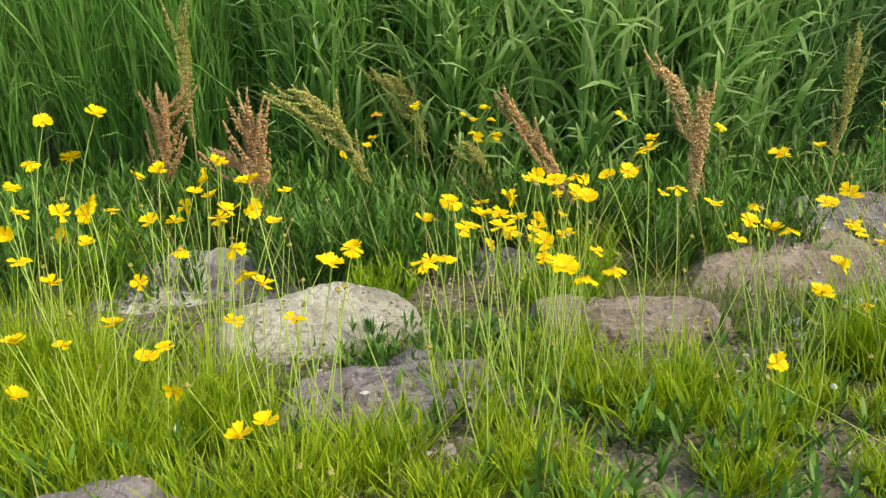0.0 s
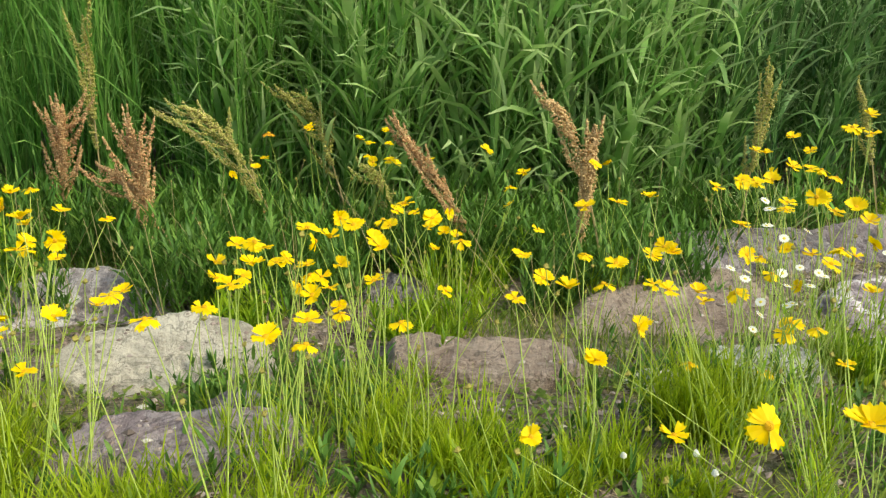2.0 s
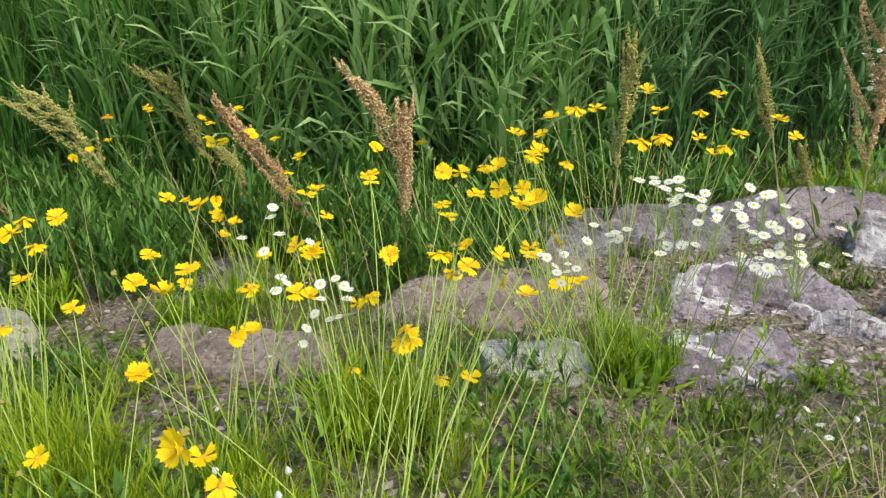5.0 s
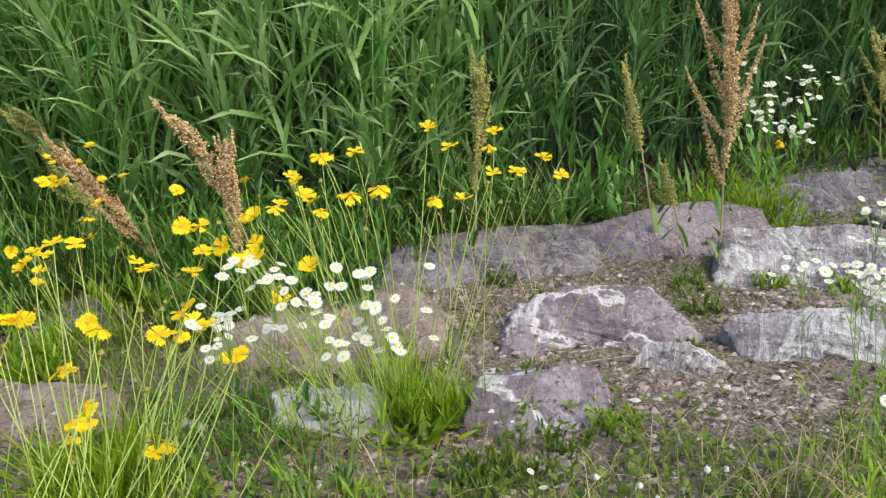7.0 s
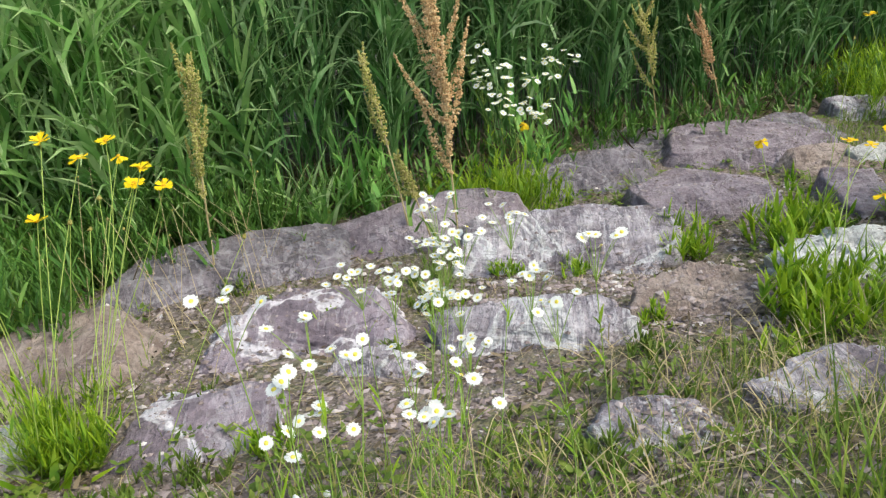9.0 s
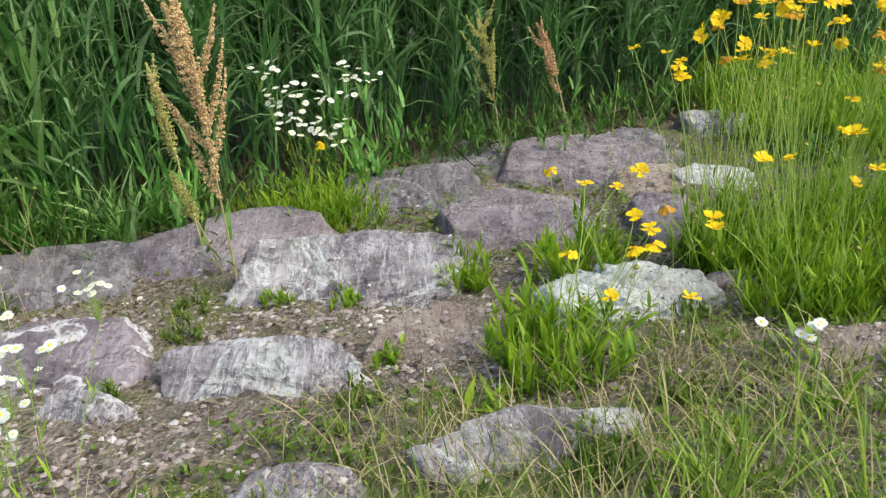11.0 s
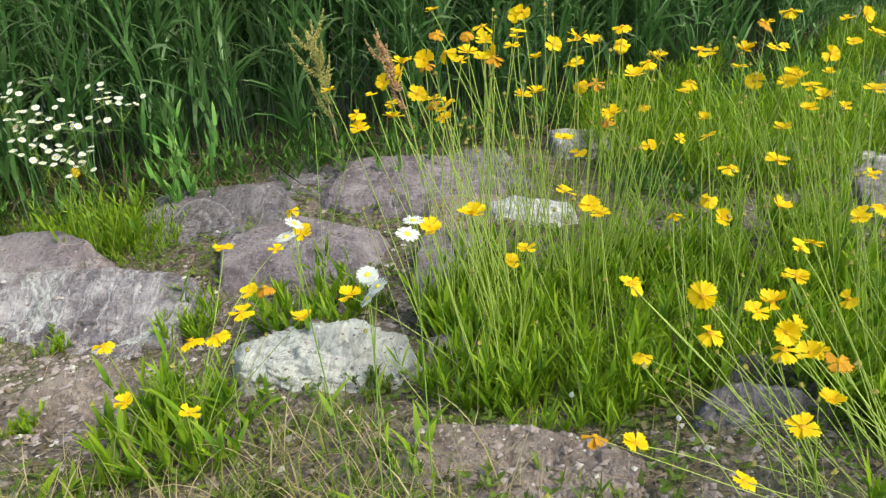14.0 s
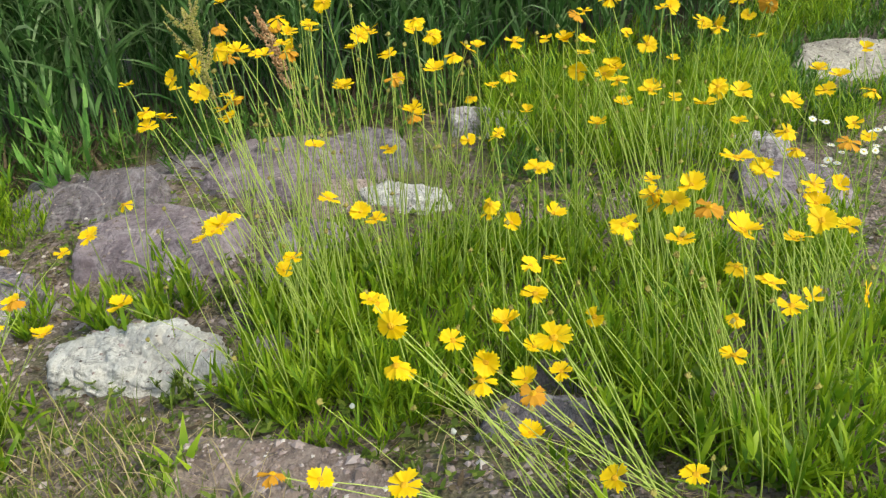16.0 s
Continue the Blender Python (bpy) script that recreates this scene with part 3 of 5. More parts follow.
# ---- dock plants ----
def dock(x, y, z, spikes, mat, label, lean=(0.0, 0.0), droop=0.0, spread=0.10, seed=0):
    """A dock in seed: a ribbed stalk with upright side spikes packed with small papery seeds, and a few narrow leaves."""
    rng = np.random.default_rng(300 + seed)
    plant = thing("dock_plant", label, "dock plant", "dock plants in seed")
    z0 = float(height(x, y)) - 0.02
    tip = np.array([x + lean[0], y + lean[1], z])
    base = np.array([x, y, z0])
    v, f, a = tubes(base[None], tip[None], np.array([0.2 * z + droop]), np.array([0.004]), 10, 5)
    part("stalk", mesh_of("dock_stalk", v, f, STRAW, a), plant)
    ctrl = base * 0.45 + tip * 0.55 + np.array([0, 0, 0.2 * z + droop])

    def on(s):
        return (1 - s) ** 2 * base + 2 * s * (1 - s) * ctrl + s**2 * tip

    for k in range(spikes):
        s0 = 0.22 + 0.60 * k / max(spikes - 1, 1) if k else 0.46
        p = on(s0)
        if k:
            ang = k * 2.4 + rng.uniform(-0.5, 0.5)
            length = (0.15 + 0.20 * (1 - s0) * rng.uniform(0.6, 1.3)) * z / 0.75
            ahead = on(min(1.0, s0 + 0.30)) - p
            ahead /= np.linalg.norm(ahead)
            q = p + ahead * length * rng.uniform(0.75, 1.0) + np.array([np.cos(ang), np.sin(ang) * 0.7, 0.0]) * spread * rng.uniform(0.5, 1.3)
        else:
            q = tip
        n = int(640 if k == 0 else 1050 * length)
        knots = 20 if k == 0 else 11
        s = np.clip((np.floor(rng.uniform(0, 1, n) * knots) + 0.5 + rng.normal(0, 0.22, n)) / knots, 0, 1)
        bulge = np.sin(np.pi * np.clip(s * 0.8 + 0.2, 0, 1))
        line = np.stack([on(s0 + (1 - s0) * t) for t in s]) if k == 0 else p + (q - p) * s[:, None] + np.stack([0 * s, 0 * s, -0.03 * np.sin(np.pi * s)], -1)
        ang = rng.uniform(0, 2 * np.pi, n)
        r = (0.021 if k == 0 else 0.0135) * bulge * rng.uniform(0.2, 1.25, n)
        c = line + np.stack([np.cos(ang) * r, np.sin(ang) * r, rng.normal(0, 0.002, n)], -1)
        v, f, a = lump_set(c, rng.uniform(0.0030, 0.0058, n), 0.9)
        part("seed_spike", mesh_of("seed_spike", v, f, mat, a), plant)
        if k:
            v, f, a = tubes(p[None], q[None], np.array([-0.02]), np.array([0.0018]), 5, 3)
            part("side_stalk", mesh_of("side_stalk", v, f, STRAW, a), plant)
    n = 7
    v, f, a = blades(base + np.stack([0 * np.arange(n), 0 * np.arange(n), 0.02 + 0.05 * np.arange(n)], -1), rng.uniform(0, 6.3, n), rng.uniform(0.10, 0.20, n), rng.uniform(0.010, 0.018, n),
                     rng.uniform(0.4, 0.9, n), rng.uniform(0.5, 1.2, n), 6)
    part("foliage", mesh_of("dock_leaves", v, f, WEED, a), plant)
    return plant


dock(-0.42, 3.42, 0.56, 22, SEED, "bushy dock plant with reddish-brown seed spikes", (0.06, 0.0), 0.05, 0.11, 1)
dock(0.08, 2.95, 0.58, 16, SEED, "upright dock plant with reddish-brown seed spikes", (-0.06, 0.0), 0.0, 0.09, 2)
dock(0.58, 3.12, 0.60, 15, OLIVE, "arching dock plant with yellow-green seed spikes", (-0.42, 0.0), 0.20, 0.13, 3)
dock(0.80, 3.50, 0.60, 11, OLIVE, "bent dock plant with green seed spikes", (-0.26, 0.0), 0.2, 0.10, 4)
dock(1.38, 2.92, 0.60, 11, SEED, "leaning dock plant with rusty seed spikes", (-0.44, 0.0), -0.05, 0.06, 5)
dock(1.60, 2.70, 0.62, 14, TAN, "dense upright dock plant with tan seed spikes", (0.02, -0.03), 0.0, 0.03, 6)
dock(1.72, 2.68, 0.70, 4, TAN, "arching dock plant with a long tan drooping spike", (-0.26, 0.0), 0.16, 0.03, 17)
dock(2.38, 3.15, 0.76, 8, OLIVE, "slim dock plant with olive seed spikes before the reeds", (0.06, 0.0), 0.0, 0.07, 7)
dock(3.27, 2.98, 0.95, 13, TAN, "tall dock plant with pale tan seed spikes on a flat stone", (-0.03, -0.05), 0.0, 0.12, 8)
dock(3.12, 3.30, 0.66, 4, OLIVE, "thin dock plant with sparse brown seeds", (-0.12, 0.2), 0.0, 0.05, 9)
dock(3.20, 3.15, 0.34, 3, OLIVE, "short green dock shoot", (-0.12, 0.0), 0.0, 0.05, 10)
dock(4.82, 4.30, 0.55, 6, SEED, "leaning brown dock plant in front of the reeds", (-0.18, 0.0), 0.05, 0.06, 11)
dock(-0.30, 3.60, 0.90, 6, OLIVE, "tall green dock plant among rushes", (0.0, 0.0), 0.0, 0.06, 12)


dock(0.18, 3.02, 0.40, 9, SEED, "short brown dock plant with drooping seed spikes", (-0.30, 0.0), 0.10, 0.12, 13)
dock(1.05, 3.20, 0.36, 7, OLIVE, "low olive dock plant in the weeds", (-0.22, 0.0), 0.12, 0.10, 15)
dock(4.45, 4.25, 0.60, 9, OLIVE, "dock plant with yellow-green seeds against the reeds", (-0.10, 0.0), 0.1, 0.10, 16)


# ---- coreopsis ----
def petal_mesh(kind, mat):
    """One notched yellow ray of a coreopsis head, 2 cm long, pointing along x."""
    rng = np.random.default_rng(40 + kind)
    cup = (0.12, 0.4, -0.40, 0.22)[kind]
    v, f, at = [], [], []
    for i, (r, w) in enumerate(((0.004, 0.0019), (0.009, 0.0043), (0.015, 0.0069), (0.0195, 0.0077))):
        z = np.sin(cup) * r + cup * 9 * r * r
        for j in (-1, 0, 1):
            v.append((r, j * w, z + (0.0016 * i / 3 if j else 0.0)))
            at.append(r / 0.024)
    for i in range(3):
        for j in range(2):
            q = 3 * i + j
            f.append((q, q + 3, q + 4, q + 1))
    for y, r in ((-0.0067, 0.0222), (-0.0035, 0.0196), (0.0, 0.0240), (0.0035, 0.0196), (0.0067, 0.0222)):
        v.append((r + rng.normal(0, 0.0006), y, np.sin(cup) * r + cup * 9 * r * r + rng.normal(0, 0.0008)))
        at.append(1.0)
    f += [(9, 12, 13), (9, 13, 10), (10, 13, 14), (10, 14, 15), (10, 15, 11), (11, 15, 16)]
    return mesh_of("petal", [tuple(map(float, c)) for c in v], f, mat, at)


def dome(name, radius, high, mat, seed, rings=4, around=12, rough=0.25):
    """A bumpy button of florets in one piece, closed below."""
    rng = np.random.default_rng(seed)
    v, f, al = [(0.0, 0.0, high)], [], [1.0]
    for i in range(1, rings + 1):
        r = i / rings
        for k in range(around):
            a = (k + 0.5 * (i % 2)) / around * 2 * np.pi
            z = high * (1 - r**2.2) + high * rng.uniform(-rough, rough) * (1 - 0.5 * r)
            v.append((float(radius * r * np.cos(a)), float(radius * r * np.sin(a)), float(z)))
            al.append(1 - r)
    v.append((0.0, 0.0, -0.8 * high))
    al.append(0.0)
    at = lambda i, k: 1 + (i - 1) * around + k % around
    for k in range(around):
        f.append((0, at(1, k), at(1, k + 1)))
        f.append((len(v) - 1, at(rings, k + 1), at(rings, k)))
        for i in range(1, rings):
            f.append((at(i, k), at(i + 1, k), at(i + 1, k + 1), at(i, k + 1)))
    return mesh_of(name, v, f, mat, al)


PETALS = {mat.name: [petal_mesh(k, mat) for k in range(4)] for mat in (PETAL, GOLD, FADED)}
CENTRE = dome("flower_head", 0.0058, 0.0034, DISC, 44)
BUDS = []
for k in range(3):
    v, f, a = lump_set(np.array([[0, 0, 0.0], [0.001, 0.002, 0.003], [-0.002, 0, 0.002]]), np.array([0.0062, 0.0045, 0.0045]), 0.9)
    BUDS.append(mesh_of("bud", v, f, BUD, a))


def tuft_mesh(rng, count, reach, tall, mat, wide=0.0065, bend=1.0):
    r = reach * np.sqrt(rng.random(count))
    a = rng.uniform(0, 2 * np.pi, count)
    p = np.stack([r * np.cos(a), r * np.sin(a), -0.01 + 0 * r], -1)
    tilt = 0.15 + 0.75 * (r / reach) * rng.uniform(0.3, 1.1, count)
    v, f, al = blades(p, a + rng.normal(0, 0.6, count), tall * rng.uniform(0.45, 1.15, count), wide * rng.uniform(0.6, 1.4, count), tilt, bend * rng.uniform(0.1, 0.9, count), 5, rng.normal(0, 0.8, count), 0.5)
    return mesh_of("tuft", v, f, mat, al)


def shoots(rng, count, reach, tall, mat, lw=0.07, wide=0.007, each=9):
    """Leafy shoots standing close together, each with narrow leaves all the way up."""
    r = reach * np.sqrt(rng.random(count))
    a = rng.uniform(0, 2 * np.pi, count)
    foot = np.stack([r * np.cos(a), r * np.sin(a), -0.01 + 0 * r], -1)
    h = tall * rng.uniform(0.35, 1.1, count) * (1.1 - 0.5 * r / reach)
    out = 0.55 * r / reach * h
    top = foot + np.stack([np.cos(a) * out + rng.normal(0, 0.02, count), np.sin(a) * out + rng.normal(0, 0.02, count), h], -1)
    sets = [tubes(foot, top, 0.05 * h, np.full(count, 0.0011), 4, 3)]
    for _ in range(each):
        s = rng.uniform(0.0, 1.0, count)
        p = foot + (top - foot) * s[:, None]
        sets.append(blades(p, rng.uniform(0, 2 * np.pi, count), lw * rng.uniform(0.6, 1.4, count) * (1.15 - 0.45 * s), wide * rng.uniform(0.6, 1.3, count),
                           rng.uniform(0.10, 0.9, count), rng.uniform(-0.2, 0.8, count), 3, rng.normal(0, 0.5, count), 0.45))
    v, f, al = joined(*sets)
    return mesh_of("foliage", v, f, mat, al)


def coreopsis(x, y, heads, leaves=32, reach=0.15, tall=0.24, more=0.8):
    """A coreopsis clump: leafy shoots, wiry stems, and a head of eight rays on each stem."""
    rng = np.random.default_rng(int(abs(x) * 100) * 7 + int(abs(y) * 100))
    z0 = float(height(x, y))
    many = "large yellow coreopsis clump with many open heads on wiry stems" if len(heads) > 11 else "sparse yellow coreopsis with a few heads on wiry stems" if len(heads) < 5 else "yellow coreopsis in bloom on wiry stems above narrow leaves"
    plant = thing("coreopsis", many, "flower", "yellow coreopsis plants", (x, y, z0))
    part("foliage", shoots(rng, leaves if x < 4.7 else leaves * 3 // 4 if y > 2.5 else leaves // 4, reach if x < 4.7 else 0.6 * reach, tall, TUFT if x < 3 else LUSH, 0.085 if x < 3 else 0.10, 0.0036 if x < 3 else 0.012, 13 if x < 3 else 10), plant)
    extra = []
    for _ in range(int(len(heads) * (more if x < 1.2 or x > 3 else min(more, 0.3)))):
        h = heads[int(rng.integers(len(heads)))]
        extra.append((h[0] + rng.normal(0, 0.10), h[1] + rng.normal(0, 0.10), h[2] + rng.normal(-0.01, 0.05)))
    for hx, hy, hz in heads + extra:
        tip = np.array([hx - x, hy - y, hz - z0])
        foot = np.array([*(tip[:2] * 0.16 + rng.normal(0, 0.035, 2)), -0.01])
        v, f, a = tubes(foot[None], (tip - [0, 0, 0.003])[None], np.array([rng.uniform(0.02, 0.10) * tip[2]]), np.array([0.0015 if x < 4 else 0.0018]), 9, 4, rng.normal(0, 0.035, 2))
        part("stem", mesh_of("stem", v, f, STEM, a), plant)
        kind = int(rng.choice(4, p=[0.5, 0.2, 0.2, 0.1]))
        old = rng.random() < (0.08 if x > 3 else 0.015)
        head = part("flower_head", CENTRE, plant, "faded orange-brown flower head" if old else "")
        size = rng.uniform(0.80, 1.10) if x < 3 else rng.uniform(0.85, 1.22)
        pick = rng.random()
        tilt = rng.uniform(0, 16) if pick < 0.6 else rng.uniform(15, 40) if pick < 0.9 else rng.uniform(55, 85)
        head.matrix_local = pose(*tip, tilt, 0, rng.normal(0, 60)) @ pose(0, 0, 0, 0, 0, rng.uniform(0, 360)) @ Matrix.Scale(size, 4)
        for k in range(8):
            if rng.random() < 0.05:
                continue
            petal = part("petal", PETALS["faded_petal" if old else "yellow_petal" if x < 3 else "golden_petal"][2 if old else kind], head)
            petal.matrix_local = pose(0, 0, 0, 0, rng.normal(0, 11), 45 * k + rng.normal(0, 6)) @ Matrix.Scale(rng.uniform(0.88, 1.1), 4)
    for _ in range(max(2, int(len(heads) * (1.5 if x > 4.6 else 0.75)))):
        hx, hy, hz = heads[int(rng.integers(len(heads)))]
        tip = np.array([hx - x, hy - y, (hz - z0) * rng.uniform(0.6, 1.02)]) + np.array([*rng.normal(0, 0.09, 2), 0])
        foot = np.array([*(tip[:2] * 0.4 + rng.normal(0, 0.04, 2)), -0.01])
        v, f, a = tubes(foot[None], tip[None], np.array([0.05 * tip[2]]), np.array([0.0013]), 7, 4)
        part("stem", mesh_of("stem", v, f, STEM, a), plant)
        bud = part("bud", BUDS[int(rng.integers(3))], plant, "spent brown-green flower head")
        bud.matrix_local = pose(*tip)
    return plant


# ---- fleabane ----
def daisy_mesh():
    """The ring of narrow white rays, joined at their base, and the yellow eye."""
    rng = np.random.default_rng(5)
    n = 44
    v, f = [], []
    for k in range(n):
        a = (k + 0.5) / n * 2 * np.pi
        v.append((float(np.cos(a) * 0.002), float(np.sin(a) * 0.002), 0.0))
    for k in range(n):
        a = k / n * 2 * np.pi + rng.normal(0, 0.03)
        ln, z = 0.0088 * rng.uniform(0.9, 1.08), rng.uniform(-0.0008, 0.001)
        q = len(v)
        for r, w in ((ln * 0.8, 0.00075), (ln, 0.0005)):
            for j in (-1, 1):
                v.append((float(np.cos(a) * r - j * np.sin(a) * w), float(np.sin(a) * r + j * np.cos(a) * w), float(z * r / ln)))
        f += [((k - 1) % n, k, q + 1, q), (q, q + 1, q + 3, q + 2)]
    return mesh_of("rays", v, f, WHITE), dome("eye", 0.0030, 0.0016, YOLK, 6, 3, 9)


RAYS, EYE = daisy_mesh()


def fleabane(x, y, heads, more=2, size=1.0, near=0.03):
    """White fleabane: leafy stems branching near the top into loose bunches of small daisies."""
    rng = np.random.default_rng(int(abs(x) * 100) * 11 + int(abs(y) * 100))
    z0 = float(height(x, y))
    many = "bushy white fleabane crowded with yellow-eyed daisy heads" if len(heads) > 6 else "slender white fleabane with a few yellow-eyed daisy heads"
    plant = thing("fleabane", many, "flower", "white fleabane plants", (x, y, z0))
    part("foliage", shoots(rng, 7, 0.06, 0.14, LUSH, 0.05, 0.007, 8), plant)
    for hx, hy, hz in heads:
        fork = np.array([hx - x, hy - y, hz - z0 - 0.07])
        foot = np.array([*(fork[:2] * 0.3 + rng.normal(0, 0.02, 2)), -0.01])
        v, f, a = tubes(foot[None], fork[None], np.array([0.05]), np.array([0.0010]), 8, 4)
        p = foot + (fork - foot) * rng.uniform(0.15, 0.9, 7)[:, None]
        part("stem", mesh_of("stem", v, f, STALK, a), plant)
        v, f, a = blades(p, rng.uniform(0, 6.3, 7), rng.uniform(0.02, 0.045, 7), rng.uniform(0.003, 0.006, 7), rng.uniform(0.4, 0.9, 7), rng.uniform(0.2, 0.8, 7), 4)
        part("stem_foliage", mesh_of("stem_leaves", v, f, LUSH, a), plant)
        for k in range(1 + more):
            tip = np.array([hx - x, hy - y, hz - z0]) + (rng.normal(0, 1, 3) * np.array([near, near, near * 0.45]) if k else 0)
            v, f, a = tubes(fork[None], tip[None], np.array([0.01]), np.array([0.0008]), 4, 3)
            part("branch", mesh_of("branch", v, f, STALK, a), plant)
            head = part("daisy_head", RAYS, plant)
            head.matrix_local = pose(*tip, rng.uniform(0, 45), 0, rng.normal(0, 60)) @ Matrix.Scale(size * rng.uniform(0.85, 1.1), 4)
            part("eye", EYE, head)
    return plant


coreopsis(0.68, 1.06, [(0.62, 1.24, 0.62), (0.73, 0.98, 0.63), (0.78, 1.04, 0.59), (0.77, 1.20, 0.56), (0.53, 1.12, 0.60), (0.66, 1.13, 0.65)], 12, 0.10, 0.17, more=0.15)
coreopsis(0.29, 1.21, [(0.21, 1.50, 0.65), (0.35, 1.45, 0.49), (0.41, 1.42, 0.53), (0.31, 1.19, 0.48), (0.18, 1.34, 0.42), (0.20, 1.30, 0.58), (0.21, 1.33, 0.52), (0.38, 1.16, 0.59), (0.41, 1.35, 0.55), (0.24, 0.95, 0.40), (0.28, 0.95, 0.42)], 12, 0.10, 0.17, more=0.15)
coreopsis(0.61, 1.32, [(0.56, 1.38, 0.51), (0.58, 1.31, 0.54), (0.63, 1.44, 0.55), (0.66, 1.37, 0.60)], 12, 0.10, 0.17, more=0.15)
coreopsis(0.93, 1.83, [(0.78, 1.77, 0.52), (1.07, 2.01, 0.29)], 12, 0.10, 0.17, more=0.15)
coreopsis(0.73, 1.36, [(0.70, 1.40, 0.59), (0.78, 1.43, 0.55), (0.77, 1.31, 0.56), (0.71, 1.48, 0.57), (0.75, 1.47, 0.56), (0.67, 1.46, 0.60), (0.76, 1.39, 0.66)], 12, 0.10, 0.17, more=0.15)
coreopsis(0.85, 1.49, [(0.90, 1.61, 0.61), (0.81, 1.58, 0.52), (0.88, 1.59, 0.48), (0.75, 1.55, 0.51), (0.79, 1.50, 0.50), (0.76, 1.59, 0.57), (0.84, 1.54, 0.62), (0.88, 1.54, 0.59), (0.89, 1.46, 0.60), (0.81, 1.50, 0.46), (1.00, 1.55, 0.63)], 12, 0.10, 0.17, more=0.15)
coreopsis(0.63, 1.51, [(0.63, 1.62, 0.56), (0.61, 1.51, 0.59), (0.56, 1.55, 0.54), (0.72, 1.62, 0.46)], 12, 0.10, 0.17, more=0.15)
coreopsis(-0.24, 1.66, [(-0.42, 1.93, 0.55), (-0.21, 1.52, 0.70), (-0.27, 1.79, 0.73), (-0.19, 1.70, 0.67), (-0.13, 1.71, 0.76), (-0.33, 1.73, 0.54), (-0.30, 1.57, 0.54), (-0.24, 1.73, 0.49), (-0.17, 1.67, 0.55), (-0.13, 1.72, 0.54), (-0.22, 1.80, 0.44)], 12, 0.10, 0.17, more=0.15)
coreopsis(1.33, 1.39, [(1.20, 1.38, 0.56), (1.25, 1.38, 0.54), (1.41, 1.37, 0.55), (1.38, 1.34, 0.47), (1.36, 1.69, 0.50), (1.50, 1.52, 0.56), (1.18, 1.52, 0.56), (1.36, 1.53, 0.49), (1.32, 1.32, 0.61), (1.30, 1.49, 0.67), (1.40, 1.38, 0.46)], 12, 0.10, 0.17, more=0.15)
coreopsis(-0.07, 1.26, [(-0.10, 1.48, 0.62), (-0.16, 1.27, 0.58), (-0.12, 1.29, 0.53), (0.02, 1.33, 0.51), (-0.06, 1.40, 0.40), (-0.20, 1.29, 0.42), (-0.12, 1.29, 0.41), (0.01, 1.35, 0.35), (0.07, 1.26, 0.41), (-0.22, 1.29, 0.31), (0.10, 1.33, 0.57)], 12, 0.10, 0.17, more=0.15)
coreopsis(0.95, 1.29, [(1.04, 1.37, 0.64), (0.93, 1.39, 0.47), (0.91, 1.40, 0.66), (0.93, 1.23, 0.75)], 12, 0.10, 0.17, more=0.15)
coreopsis(0.06, 1.72, [(0.10, 1.95, 0.47), (0.14, 1.90, 0.55), (0.12, 1.69, 0.65), (0.11, 1.70, 0.52), (-0.02, 1.74, 0.62), (-0.15, 2.05, 0.54), (-0.03, 1.77, 0.62), (-0.05, 1.72, 0.51), (0.04, 1.69, 0.55), (0.07, 1.66, 0.59), (0.09, 1.71, 0.61), (0.09, 1.79, 0.49), (0.12, 1.73, 0.53), (0.10, 1.84, 0.62), (0.18, 1.73, 0.53), (0.00, 1.75, 0.50), (0.06, 1.89, 0.52)], 12, 0.10, 0.17, more=0.15)
coreopsis(1.17, 1.13, [(1.13, 1.28, 0.56), (1.26, 1.20, 0.48), (1.13, 1.08, 0.40)], 12, 0.10, 0.17, more=0.15)
coreopsis(1.66, 1.36, [(1.45, 1.77, 0.60), (1.48, 1.59, 0.53), (1.56, 1.51, 0.31), (1.74, 1.52, 0.28), (1.61, 1.60, 0.68), (1.82, 1.69, 0.62), (1.76, 1.66, 0.50), (1.86, 1.46, 0.57), (1.91, 1.46, 0.49), (1.58, 1.52, 0.45), (1.87, 1.66, 0.64), (1.62, 1.50, 0.72), (1.49, 1.67, 0.64), (1.50, 1.53, 0.56), (1.61, 1.44, 0.50), (1.80, 1.62, 0.53), (1.65, 1.50, 0.56), (1.80, 1.44, 0.56), (1.75, 1.56, 0.64)], more=0.25)
coreopsis(1.40, 0.85, [(1.30, 0.66, 0.66), (1.33, 0.54, 0.73), (1.50, 0.70, 0.67), (1.52, 0.75, 0.59)], 8, 0.08, 0.12, more=0)
coreopsis(2.15, 1.96, [(1.88, 1.70, 0.41), (1.94, 2.08, 0.65), (1.85, 1.94, 0.61), (1.98, 1.92, 0.69), (1.95, 1.85, 0.66), (1.75, 1.79, 0.64), (2.05, 1.87, 0.76), (1.92, 1.72, 0.62), (2.14, 1.61, 0.75), (1.98, 1.59, 0.55), (2.03, 1.70, 0.57), (1.95, 1.80, 0.67), (1.98, 2.00, 0.63), (1.88, 1.90, 0.62), (1.79, 1.79, 0.64), (1.91, 1.65, 0.61), (1.76, 1.78, 0.54)], 4, 0.05, 0.15, more=0.25)
coreopsis(2.20, 1.95, [(2.27, 2.16, 0.74), (2.42, 2.19, 0.68), (2.02, 2.10, 0.69), (2.19, 1.64, 0.75), (2.11, 1.96, 0.74), (2.35, 1.82, 0.66), (2.48, 2.05, 0.65), (2.53, 1.94, 0.71), (2.57, 1.93, 0.67), (2.43, 2.22, 0.60), (2.43, 2.09, 0.74)], 8, 0.06, 0.22, more=0.25)
